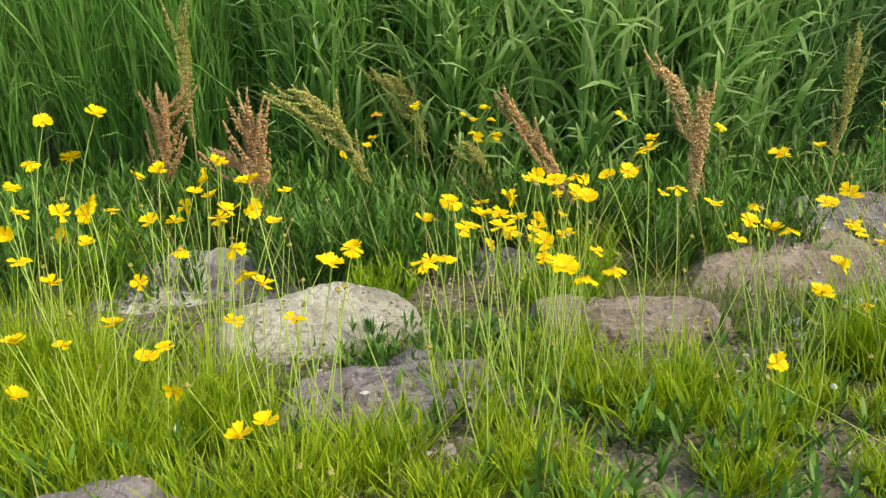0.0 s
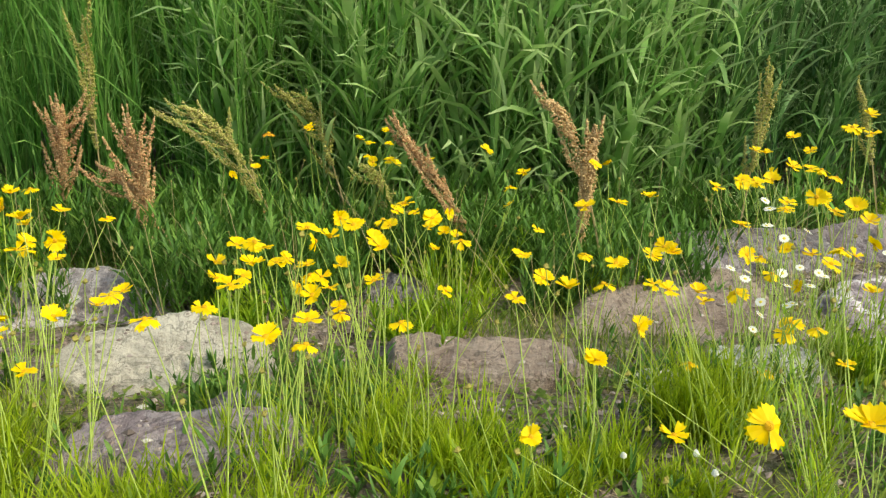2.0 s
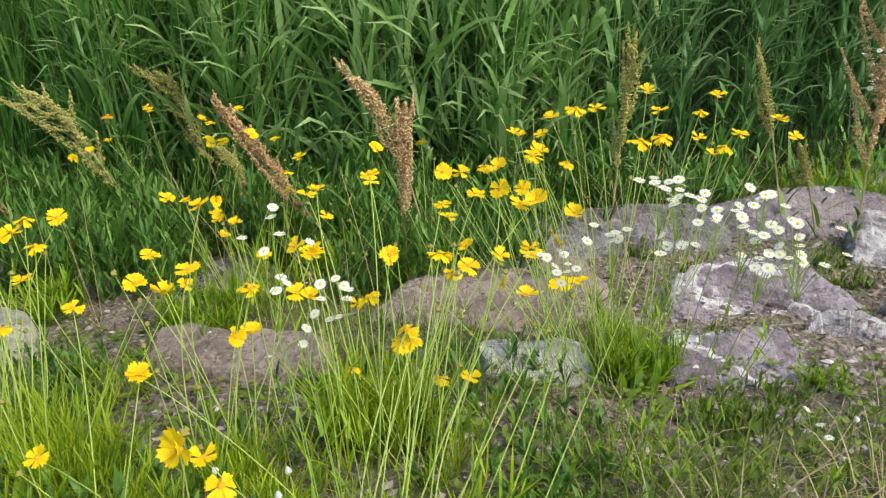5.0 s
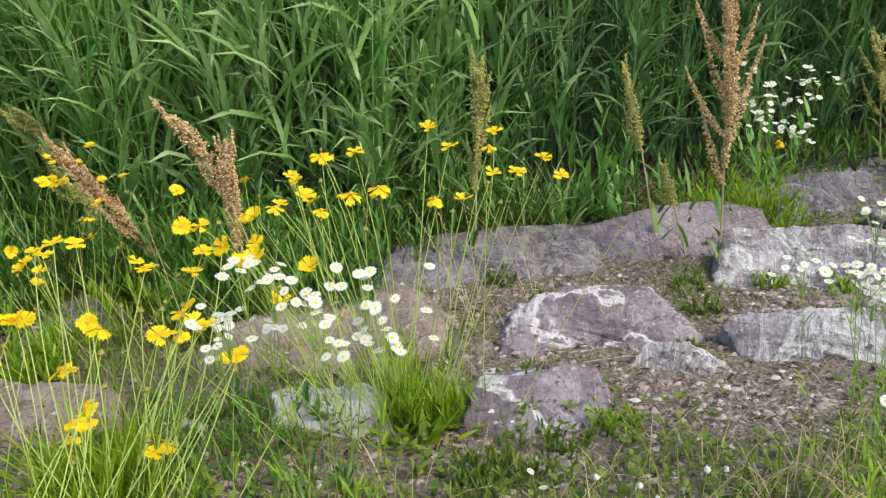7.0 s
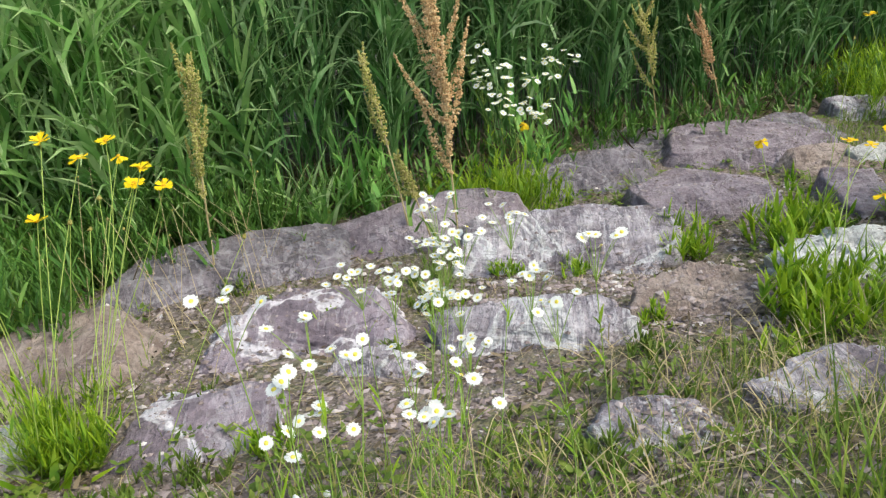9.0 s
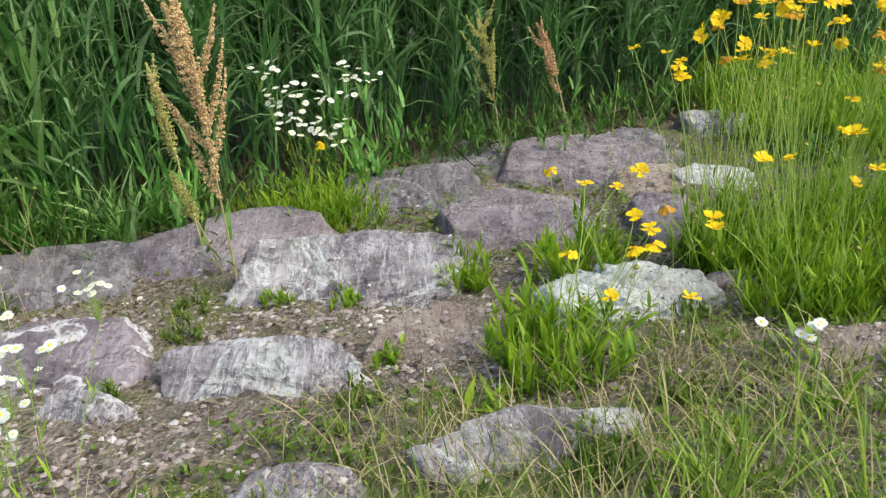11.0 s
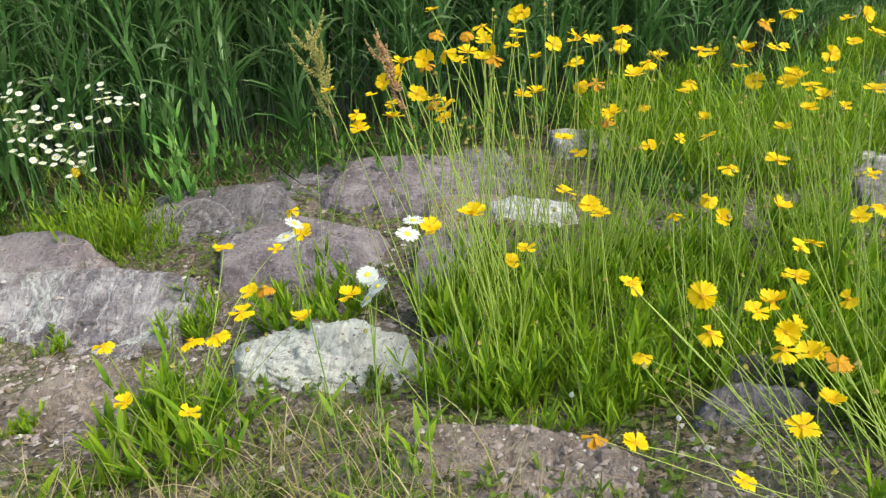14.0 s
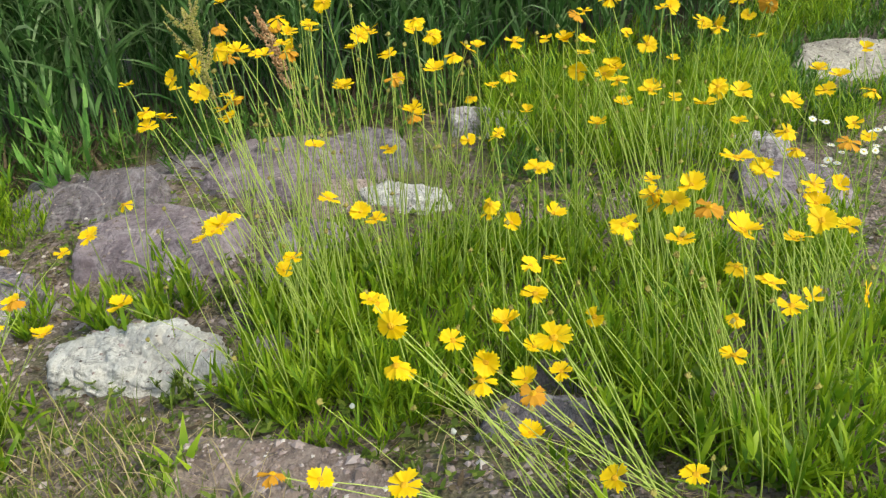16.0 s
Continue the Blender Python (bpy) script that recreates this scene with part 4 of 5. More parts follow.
coreopsis(0.70, 3.29, [(0.65, 3.07, 0.54), (0.49, 3.09, 0.51), (0.47, 3.10, 0.41), (0.83, 3.12, 0.48), (0.87, 3.09, 0.47), (0.94, 3.12, 0.46), (0.94, 2.98, 0.43), (0.88, 3.04, 0.41), (1.10, 3.12, 0.40), (0.86, 3.07, 0.43), (0.64, 3.11, 0.52), (0.45, 2.99, 0.40)], 20, more=0.3)
coreopsis(1.12, 2.48, [(1.29, 2.35, 0.49), (1.21, 2.31, 0.61), (1.33, 2.36, 0.53), (1.29, 2.36, 0.43), (1.10, 2.27, 0.43), (1.00, 2.31, 0.42), (1.09, 2.31, 0.36), (1.05, 2.42, 0.34), (1.39, 2.39, 0.34), (0.95, 2.30, 0.43)], 20, more=0.2)
coreopsis(3.51, 3.59, [(3.59, 3.34, 0.34)], more=0.25)
coreopsis(4.17, 2.12, [(4.20, 1.82, 0.39), (4.34, 1.74, 0.41), (4.30, 1.96, 0.43), (4.35, 1.97, 0.43), (4.38, 2.19, 0.41), (4.43, 2.11, 0.46), (4.38, 2.08, 0.42), (4.14, 1.93, 0.45), (4.30, 2.35, 0.45)], more=0.25)
coreopsis(4.42, 2.82, [(4.37, 3.00, 0.27), (4.48, 2.43, 0.44), (4.64, 2.55, 0.66)], more=0.25)
coreopsis(4.86, 2.73, [(4.67, 2.75, 0.69), (4.72, 2.76, 0.66), (4.86, 2.52, 0.72), (4.85, 2.49, 0.69), (4.75, 2.68, 0.76), (4.82, 2.73, 0.78), (4.98, 2.72, 0.82), (5.05, 2.64, 0.84), (4.91, 2.65, 0.79), (4.99, 2.62, 0.80), (4.83, 2.70, 0.67), (4.98, 2.78, 0.81)], more=0.25)
coreopsis(4.94, 2.26, [(4.60, 2.21, 0.37), (4.88, 2.09, 0.60), (5.00, 2.16, 0.48), (4.97, 2.20, 0.43), (5.08, 2.15, 0.73), (4.80, 2.22, 0.51), (4.89, 2.14, 0.60)], more=0.25)
coreopsis(5.00, 2.94, [(4.94, 2.82, 0.82), (5.07, 2.78, 0.87), (5.16, 2.72, 0.80), (5.19, 2.61, 0.83), (5.22, 2.78, 0.73), (5.09, 2.82, 0.64)], more=0.25)
coreopsis(5.25, 2.23, [(5.18, 2.23, 0.52), (5.09, 2.18, 0.60), (5.15, 2.21, 0.55)], more=0.25)
coreopsis(5.57, 1.77, [(5.18, 1.95, 0.48), (5.22, 1.63, 0.56), (5.31, 1.67, 0.57), (5.22, 1.99, 0.29), (5.02, 1.56, 0.43), (5.21, 1.43, 0.43), (5.17, 1.93, 0.50), (5.23, 1.33, 0.60)], 10, more=0.25)
coreopsis(5.76, 1.77, [(5.36, 1.66, 0.53), (5.35, 1.64, 0.51), (5.46, 1.85, 0.59), (5.47, 1.87, 0.52), (5.41, 1.83, 0.49), (5.46, 1.82, 0.44), (5.43, 1.45, 0.71), (5.58, 1.87, 0.46), (5.51, 1.82, 0.38), (5.42, 1.60, 0.43), (5.51, 1.90, 0.57), (5.64, 1.47, 0.44)], 14, more=0.25)
coreopsis(5.48, 2.94, [(5.35, 2.74, 0.78), (5.29, 2.64, 0.61), (5.46, 2.76, 0.74), (5.28, 2.60, 0.62)], more=0.25)
coreopsis(5.71, 2.88, [(5.67, 2.94, 0.70), (5.68, 2.73, 0.75), (5.70, 2.65, 0.83), (5.79, 2.67, 0.69), (5.72, 2.74, 0.66), (5.81, 2.71, 0.68)], more=0.25)
coreopsis(5.80, 2.01, [(5.66, 2.02, 0.56), (5.81, 2.12, 0.55), (5.77, 1.94, 0.68), (5.70, 1.92, 0.66), (5.69, 2.06, 0.55), (5.76, 2.17, 0.59), (5.76, 2.21, 0.77)], more=0.25)
coreopsis(5.94, 1.79, [(5.73, 1.62, 0.75), (5.93, 1.84, 0.61), (5.79, 1.63, 0.65), (5.70, 1.53, 0.60), (5.87, 1.88, 0.72), (5.97, 2.03, 0.73)], more=0.25)
coreopsis(6.02, 2.64, [(5.89, 2.53, 0.86), (6.00, 2.50, 0.81), (6.05, 2.60, 0.63), (6.09, 2.63, 0.85)], more=0.25)
coreopsis(5.50, 2.29, [(5.48, 2.28, 0.46), (5.51, 2.09, 0.67), (5.46, 2.36, 0.64), (5.43, 2.24, 0.53), (5.45, 2.53, 0.37)], more=0.25)
coreopsis(1.67, 0.92, [(1.26, 1.19, 0.48), (1.80, 1.33, 0.39), (1.96, 1.35, 0.56), (1.68, 1.35, 0.45), (1.98, 1.29, 0.59), (1.70, 1.28, 0.49), (1.75, 1.33, 0.63), (1.91, 1.36, 0.61)], more=0.25)
coreopsis(1.75, 2.67, [(1.67, 2.65, 0.49), (1.55, 2.37, 0.55)], more=0.25)
coreopsis(6.49, 2.82, [(6.30, 2.60, 0.66), (6.42, 2.72, 0.60), (6.22, 2.80, 0.70), (6.55, 2.85, 0.63), (6.36, 2.50, 0.55), (6.62, 2.66, 0.70)], more=0.25)
coreopsis(6.20, 2.07, [(6.20, 2.22, 0.62), (6.28, 2.30, 0.70), (6.10, 2.05, 0.60), (6.12, 1.85, 0.72), (6.20, 1.95, 0.66)], more=0.25)
coreopsis(6.14, 3.16, [(6.05, 2.98, 0.60), (6.18, 3.10, 0.66), (5.92, 3.02, 0.68), (6.25, 2.95, 0.72), (5.80, 3.05, 0.62)], more=0.25)
coreopsis(6.07, 2.82, [(5.73, 2.72, 0.82), (5.91, 2.65, 0.83), (6.06, 2.69, 0.77), (6.04, 2.73, 0.77), (6.19, 2.69, 0.81), (5.69, 2.73, 0.75), (5.72, 2.63, 0.77), (5.55, 2.71, 0.76), (5.80, 2.64, 0.69), (5.92, 2.74, 0.60), (5.98, 2.73, 0.57), (5.80, 2.57, 0.62), (5.74, 2.58, 0.57)], more=0.25)
coreopsis(6.50, 2.35, [(6.14, 2.24, 0.73), (6.02, 2.39, 0.69), (5.93, 2.29, 0.74), (5.92, 2.33, 0.69), (5.97, 2.26, 0.67), (6.10, 2.30, 0.69), (6.09, 2.28, 0.63), (6.11, 2.27, 0.59), (6.06, 2.32, 0.53)], more=0.25)
coreopsis(5.99, 1.85, [(5.74, 1.87, 0.71), (5.69, 1.93, 0.67), (5.72, 1.89, 0.67), (5.99, 1.94, 0.66), (5.99, 1.92, 0.63), (5.87, 1.95, 0.57), (5.63, 1.88, 0.64), (5.93, 1.78, 0.67), (5.96, 1.92, 0.56), (6.07, 1.94, 0.57), (5.92, 1.93, 0.47), (5.98, 1.86, 0.47), (6.10, 1.89, 0.45), (5.70, 1.79, 0.65)], more=0.25)
coreopsis(5.25, 2.82, [(5.08, 2.72, 0.89), (4.97, 2.67, 0.87), (5.05, 2.61, 0.86), (5.19, 2.56, 0.85), (5.34, 2.72, 0.79), (5.23, 2.75, 0.74), (5.24, 2.57, 0.73), (5.43, 2.71, 0.75), (5.39, 2.63, 0.76), (5.34, 2.58, 0.74), (5.48, 2.61, 0.68), (5.11, 2.70, 0.68), (5.54, 2.73, 0.67), (5.28, 2.56, 0.65), (5.50, 2.67, 0.53), (5.60, 2.56, 0.48), (5.42, 2.69, 0.51), (5.21, 2.62, 0.53), (5.13, 2.84, 0.74), (5.24, 2.77, 0.67)], more=0.25)
coreopsis(5.05, 2.59, [(4.76, 2.58, 0.81), (4.71, 2.60, 0.76), (4.79, 2.50, 0.75), (4.83, 2.60, 0.71), (4.85, 2.46, 0.72), (4.91, 2.42, 0.86), (4.95, 2.52, 0.82), (5.01, 2.41, 0.87), (4.86, 2.44, 0.86)], more=0.25)
fleabane(6.59, 2.82, [(6.32, 2.58, 0.53), (6.48, 2.62, 0.47), (6.36, 2.53, 0.46), (6.34, 2.51, 0.44), (6.53, 2.67, 0.41)], 2, 1.1, 0.03)
fleabane(1.67, 0.92, [(1.54, 1.19, 0.56), (1.57, 1.17, 0.62), (1.51, 1.09, 0.73), (1.50, 1.18, 0.63), (1.51, 1.15, 0.76), (1.61, 1.15, 0.65), (1.58, 1.18, 0.58)])
fleabane(2.10, 1.30, [(2.06, 1.10, 0.81), (2.09, 1.12, 0.79), (2.14, 1.10, 0.77), (2.01, 1.16, 0.72), (2.21, 1.12, 0.79), (2.16, 1.05, 0.77), (2.19, 1.06, 0.72), (2.25, 1.07, 0.72), (2.08, 1.12, 0.72), (1.96, 1.27, 0.63), (2.24, 1.06, 0.75)], 7, 0.9, 0.025)
fleabane(2.48, 1.16, [(2.47, 1.39, 0.24)])
fleabane(2.94, 0.91, [(2.90, 1.06, 0.75), (2.95, 1.04, 0.71), (2.88, 0.95, 0.74), (2.87, 1.00, 0.65), (2.90, 1.06, 0.63), (2.82, 1.05, 0.79)], 3, 0.95, 0.022)
fleabane(3.10, 0.89, [(3.00, 0.97, 0.67), (3.03, 1.01, 0.65), (3.01, 1.11, 0.66), (3.06, 1.00, 0.69)], 3, 0.95, 0.022)
fleabane(3.04, 1.32, [(3.09, 1.54, 0.69), (3.23, 1.65, 0.62), (3.12, 1.49, 0.66), (3.09, 1.46, 0.65), (3.08, 1.45, 0.62), (3.06, 1.40, 0.60), (3.00, 1.40, 0.63), (2.95, 1.50, 0.61), (3.11, 1.41, 0.50), (3.08, 1.50, 0.56), (3.11, 1.50, 0.54), (3.07, 1.52, 0.64)], 9, 0.9, 0.022)
fleabane(3.28, 1.11, [(3.19, 1.27, 0.67), (3.27, 1.22, 0.74), (3.22, 1.24, 0.64)], 5, 0.95, 0.02)
fleabane(3.59, 3.59, [(3.44, 3.33, 0.50), (3.50, 3.31, 0.45), (3.55, 3.30, 0.43), (3.61, 3.28, 0.40), (3.66, 3.27, 0.42), (3.46, 3.35, 0.56), (3.72, 3.42, 0.60), (3.76, 3.45, 0.54), (3.40, 3.36, 0.62), (3.62, 3.36, 0.50), (3.54, 3.38, 0.52)], 7, 1.4, 0.05)
fleabane(1.95, 1.19, [(1.94, 1.40, 0.59)])
fleabane(4.30, 1.02, [(4.28, 1.20, 0.65), (4.26, 1.21, 0.63)], 2, 1.1, 0.018)
fleabane(4.73, 1.10, [(4.65, 1.21, 0.98), (4.76, 1.22, 0.97), (4.71, 1.25, 0.90), (4.71, 1.22, 0.89)], 1, 1.2, 0.014)


# ---- leafy tufts without flowers ----
def grass_tuft(x, y, count, reach, tall, mat, label, wide=0.005, bend=1.0):
    rng = np.random.default_rng(int(abs(x) * 100) * 13 + int(abs(y) * 100))
    ob = new("grass_tuft", tuft_mesh(rng, count, reach, tall, mat, wide, bend))
    ob.matrix_world = pose(x, y, float(height(x, y)))
    return tagged(ob, label, "grass", "grass tufts", "stuff")


def leafy_tuft(x, y, count, reach, tall, mat, label, lw=0.08, wide=0.007, each=10):
    rng = np.random.default_rng(int(abs(x) * 100) * 13 + int(abs(y) * 100))
    ob = new("leafy_tuft", shoots(rng, count, reach, tall, mat, lw, wide, each))
    ob.matrix_world = pose(x, y, float(height(x, y)))
    return tagged(ob, label, "foliage", "leafy tufts", "stuff")


for x, y, n, r, t in ((0.70, 1.12, 66, 0.09, 0.09), (0.43, 1.15, 84, 0.11, 0.11), (1.06, 1.30, 75, 0.10, 0.14), (0.94, 1.42, 66, 0.09, 0.13), (1.33, 1.33, 52, 0.07, 0.09), (0.29, 1.04, 75, 0.10, 0.12), (0.10, 1.33, 106, 0.13, 0.17), (-0.05, 1.15, 118, 0.14, 0.14), (-0.15, 1.45, 131, 0.15, 0.20), (-0.35, 1.60, 131, 0.15, 0.26), (0.15, 1.00, 75, 0.10, 0.10), (0.55, 1.00, 58, 0.08, 0.08), (1.05, 1.00, 52, 0.07, 0.08), (1.63, 1.50, 58, 0.08, 0.12), (1.60, 1.52, 80, 0.10, 0.20), (1.20, 1.20, 46, 0.06, 0.07), (1.45, 1.20, 52, 0.07, 0.07), (0.75, 0.90, 58, 0.08, 0.08), (1.30, 0.95, 58, 0.08, 0.08), (-0.30, 1.20, 131, 0.15, 0.14)):
    leafy_tuft(x, y, n, r * 0.8, t, TUFT, "dense tuft of fine yellow-green leaves", 0.4 * t + 0.02, 0.0034, 8)
    grass_tuft(x, y, int(n * 1.6), r * 0.75, t * 1.45, TUFT, "fan of fine upright yellow-green leaves", 0.0034, 0.7)
for x, y, n, r, t in ((1.00, 2.29, 60, 0.2, 0.24), (1.20, 2.86, 70, 0.22, 0.28), (3.42, 3.64, 80, 0.18, 0.22), (3.63, 3.59, 80, 0.18, 0.22), (4.16, 2.19, 45, 0.12, 0.2), (4.90, 2.29, 80, 0.18, 0.24),
                      (5.24, 2.26, 90, 0.2, 0.26), (5.00, 2.94, 60, 0.16, 0.24), (5.51, 2.94, 80, 0.25, 0.26), (5.87, 3.00, 80, 0.28, 0.28), (5.82, 2.01, 100, 0.25, 0.32),
                      (6.08, 1.79, 100, 0.25, 0.36), (4.88, 2.74, 50, 0.12, 0.2), (6.22, 2.64, 90, 0.3, 0.32), (-0.42, 2.68, 70, 0.25, 0.28), (0.50, 2.42, 40, 0.12, 0.2), (4.02, 2.83, 40, 0.10, 0.14)):
    if y < 3.2:
        leafy_tuft(x, y, int(n * 0.62), r * 0.66, t * 1.1, LUSH, "lush tuft of narrow green leaves", 0.085, 0.0078, 12)
    else:
        leafy_tuft(x, y, n, r, t * 0.95, LUSH, "feathery mound of fine green leaves", 0.045, 0.0045, 16)
leafy_tuft(2.23, 1.94, 60, 0.06, 0.29, LUSH, "dense bushy tuft of soft green leaves", 0.075, 0.0055, 11)
for x, y, t in ((5.10, 2.52, 0.26), (5.32, 2.62, 0.28), (5.46, 2.42, 0.28), (5.66, 2.60, 0.30), (5.86, 2.42, 0.30), (6.02, 2.70, 0.30), (5.30, 2.90, 0.26), (5.72, 2.22, 0.26), (5.08, 2.14, 0.20), (6.30, 2.20, 0.32)):
    leafy_tuft(x, y, 52, 0.15, t, LUSH, "feathery mound of fine green leaves", 0.07, 0.0055, 13)
for x, y in ((3.25, 1.52), (4.20, 1.31), (4.34, 1.42), (4.04, 1.15), (4.49, 1.26), (3.72, 1.22), (1.68, 1.01), (2.20, 1.17), (2.88, 1.09), (3.11, 0.95), (2.58, 1.02)):
    grass_tuft(x, y, 60 if x > 3.6 else 38, 0.10, 0.27 if x > 3.6 else 0.15, MEADOW, "loose tuft of arching grass blades", 0.0036, 1.5)


for k in range(34):
    x, y = RNG.uniform(2.3, 5.4), RNG.uniform(1.55, 3.1)
    leafy_tuft(x, y, 14, 0.05, 0.07, HERB if k % 3 else LUSH, "small weed clump between the stones", 0.035, 0.007)
for x, y in ((2.78, 3.62), (2.60, 3.70)):
    grass_tuft(x, y, 45, 0.08, 0.34, REED, "clump of broad arching grass leaves", 0.015, 1.7)
for x, y in ((3.83, 4.02), (2.95, 3.68)):
    leafy_tuft(x, y, 9, 0.10, 0.50, RUSH, "tall weed with pale green pointed leaves", 0.13, 0.020)
for x, y, n in ((2.21, 1.83, 12), (4.72, 1.92, 14), (4.65, 1.69, 16), (1.00, 1.22, 14), (3.96, 1.96, 10), (4.30, 1.50, 12)):
    rng = np.random.default_rng(int(x * 1000))
    v, f, a = blades(np.stack([rng.normal(0, 0.03, n), rng.normal(0, 0.03, n), 0 * np.arange(n) - 0.005], -1), rng.uniform(0, 6.3, n), rng.uniform(0.06, 0.14, n), rng.uniform(0.014, 0.026, n), rng.uniform(0.5, 1.1, n), rng.uniform(0.1, 0.7, n), 5, rng.normal(0, 0.2, n), 0.3)
    ob = new("leaf_rosette", mesh_of("leaf_rosette", v, f, LUSH, a))
    ob.matrix_world = pose(x, y, float(height(x, y)))
    tagged(ob, "low rosette of broad green leaves on the soil", "plant", "leaf rosettes", "stuff")


# ---- ground cover ----
def covered(count, x0, x1, y0, y1, keep):
    x, y = RNG.uniform(x0, x1, count), RNG.uniform(y0, y1, count)
    field = np.sin(2.9 * x + 1.3 * y) + np.sin(1.7 * x - 3.7 * y + 1.0) + 0.8 * np.sin(6.3 * x + 5.1 * y) + 0.5 * np.sin(13 * x - 9 * y)
    ok = keep(x, y, field + RNG.normal(0, 0.5, count))
    edge = np.minimum(np.minimum(x - x0, x1 - x), np.minimum(y - y0 + 0.3, y1 - y)) / 0.8
    ok &= RNG.random(count) < edge + 0.25 * field
    return x[ok], y[ok]


x, y = covered(95000, -1.5, 8.0, 0.5, 4.6, lambda x, y, f: f > np.interp(x, [-1, 1.8, 2.4, 4.2, 5.0, 7], [0.5, 0.6, 0.7, 0.9, 1.1, 1.0]) + np.where((y > 2.0) & (x > 2.2) & (x < 4.3) & (y < 3.4), 1.3, 0.0) - np.where(y < 1.75, np.where((x > 2.3) & (x < 4.7), 1.5, 0.3), 0))
n = len(x)
v, f, a = blades(np.stack([x, y, height(x, y) - 0.003], -1), RNG.uniform(0, 6.3, n), RNG.uniform(0.03, 0.13, n), RNG.uniform(0.0018, 0.0042, n), RNG.uniform(0.05, 0.7, n), RNG.uniform(0.1, 1.4, n), 3, RNG.normal(0, 0.5, n))
tagged(new("short_grass", mesh_of("short_grass", v, f, GRASS, a)), "thin short grass, green and straw-coloured", "grass", kind="stuff")

x, y = covered(21000, -1.5, 8.0, 0.8, 4.8, lambda x, y, f: (f < 1.4) & (f > -1.4) & ((y < 2.1) | (x > 4.2) | (x < 2.2) | (y > 3.2)))
n = len(x)
px, py = np.repeat(x, 3), np.repeat(y, 3)
az = np.repeat(RNG.uniform(0, 6.3, n), 3) + np.tile([0, 2.1, 4.2], n)
v, f, a = blades(np.stack([px, py, height(px, py) + np.repeat(RNG.uniform(0.005, 0.04, n), 3)], -1), az, RNG.uniform(0.010, 0.028, 3 * n), RNG.uniform(0.007, 0.017, 3 * n), RNG.uniform(0.9, 1.5, 3 * n), RNG.uniform(-0.2, 0.4, 3 * n), 2, 0.0, 0.6)
tagged(new("clover", mesh_of("clover", v, f, HERB, a)), "small three-leaved green herbs on the soil", "clover", kind="stuff")

x, y = covered(5200, 2.1, 5.6, 0.9, 2.2, lambda x, y, f: f > -0.4)
n = len(x)
v, f, a = blades(np.stack([x, y, height(x, y) - 0.003], -1), RNG.uniform(0, 6.3, n), RNG.uniform(0.06, 0.22, n), RNG.uniform(0.0015, 0.0035, n), RNG.uniform(0.3, 1.2, n), RNG.uniform(0.4, 1.8, n), 4, RNG.normal(0, 0.5, n))
tagged(new("dead_grass", mesh_of("dead_grass", v, f, STRAW, a)), "tan dead grass blades among green ones", "grass", kind="stuff")

x, y = covered(60000, -1.0, 7.5, 0.9, 3.6, lambda x, y, f: (f > 0.2) & (f < 2.6))
n = len(x)
v, f, a = blades(np.stack([x, y, height(x, y) - 0.002], -1), RNG.uniform(0, 6.3, n), RNG.uniform(0.008, 0.030, n), RNG.uniform(0.002, 0.006, n), RNG.uniform(0.2, 1.3, n), RNG.uniform(-0.3, 1.0, n), 2, RNG.normal(0, 0.8, n), 0.4)
tagged(new("moss", mesh_of("moss", v, f, MOSS, a)), "olive moss and tiny weeds on the soil", "moss", kind="stuff")

x, y = covered(26000, -1.5, 7.5, 0.7, 4.3, lambda x, y, f: f < 1.9)
n = len(x)
size = 0.003 + 0.013 * RNG.random(n) ** 4
v, f, a = lump_set(np.stack([x, y, height(x, y) + size * 0.2], -1), size, 0.6)
tagged(new("gravel", mesh_of("gravel", v, f, PEBBLE, a)), "loose grey and pinkish stone chips", "gravel", kind="stuff")

x, y = covered(9000, -0.5, 6.5, 0.8, 4.0, lambda x, y, f: f < 1.2)
n = len(x)
p = np.stack([x, y, height(x, y) + 0.004], -1)
az = RNG.uniform(0, 6.3, n)
ln = RNG.uniform(0.02, 0.09, n)
v, f, a = tubes(p, p + np.stack([np.cos(az) * ln, np.sin(az) * ln, RNG.uniform(0, 0.012, n)], -1), 0 * ln, RNG.uniform(0.0006, 0.0013, n), 1, 3)
tagged(new("straw", mesh_of("straw", v, f, STRAW, a)), "dry straw and dead stalks lying on the soil", "straw", kind="stuff")


x, y = covered(34000, -0.5, 6.5, 1.0, 4.2, lambda x, y, f: f < 1.1 - 1.6 * ((x < 2.1) | (x > 4.9)))
n = len(x)
size = 0.003 + 0.016 * RNG.random(n) ** 4
v, f, a = lump_set(np.stack([x, y, height(x, y) + size * 0.1], -1), size, 0.35)
tagged(new("stone_chips", mesh_of("stone_chips", v, f, PEBBLE, a)), "flat broken stone chips between the rocks", "gravel", kind="stuff")


x, y = covered(14000, -0.5, 7.0, 0.9, 4.2, lambda x, y, f: f < 1.6)
n = len(x)
v, f, a = blades(np.stack([x, y, height(x, y) + RNG.uniform(0.002, 0.014, n)], -1), RNG.uniform(0, 6.3, n), RNG.uniform(0.010, 0.040, n), RNG.uniform(0.004, 0.014, n), RNG.uniform(1.2, 1.65, n), RNG.uniform(-0.6, 0.6, n), 3, RNG.normal(0, 0.8, n), 0.5)
tagged(new("leaf_litter", mesh_of("leaf_litter", v, f, LITTER, a)), "dead brown leaf scraps on the soil", "leaf litter", kind="stuff")


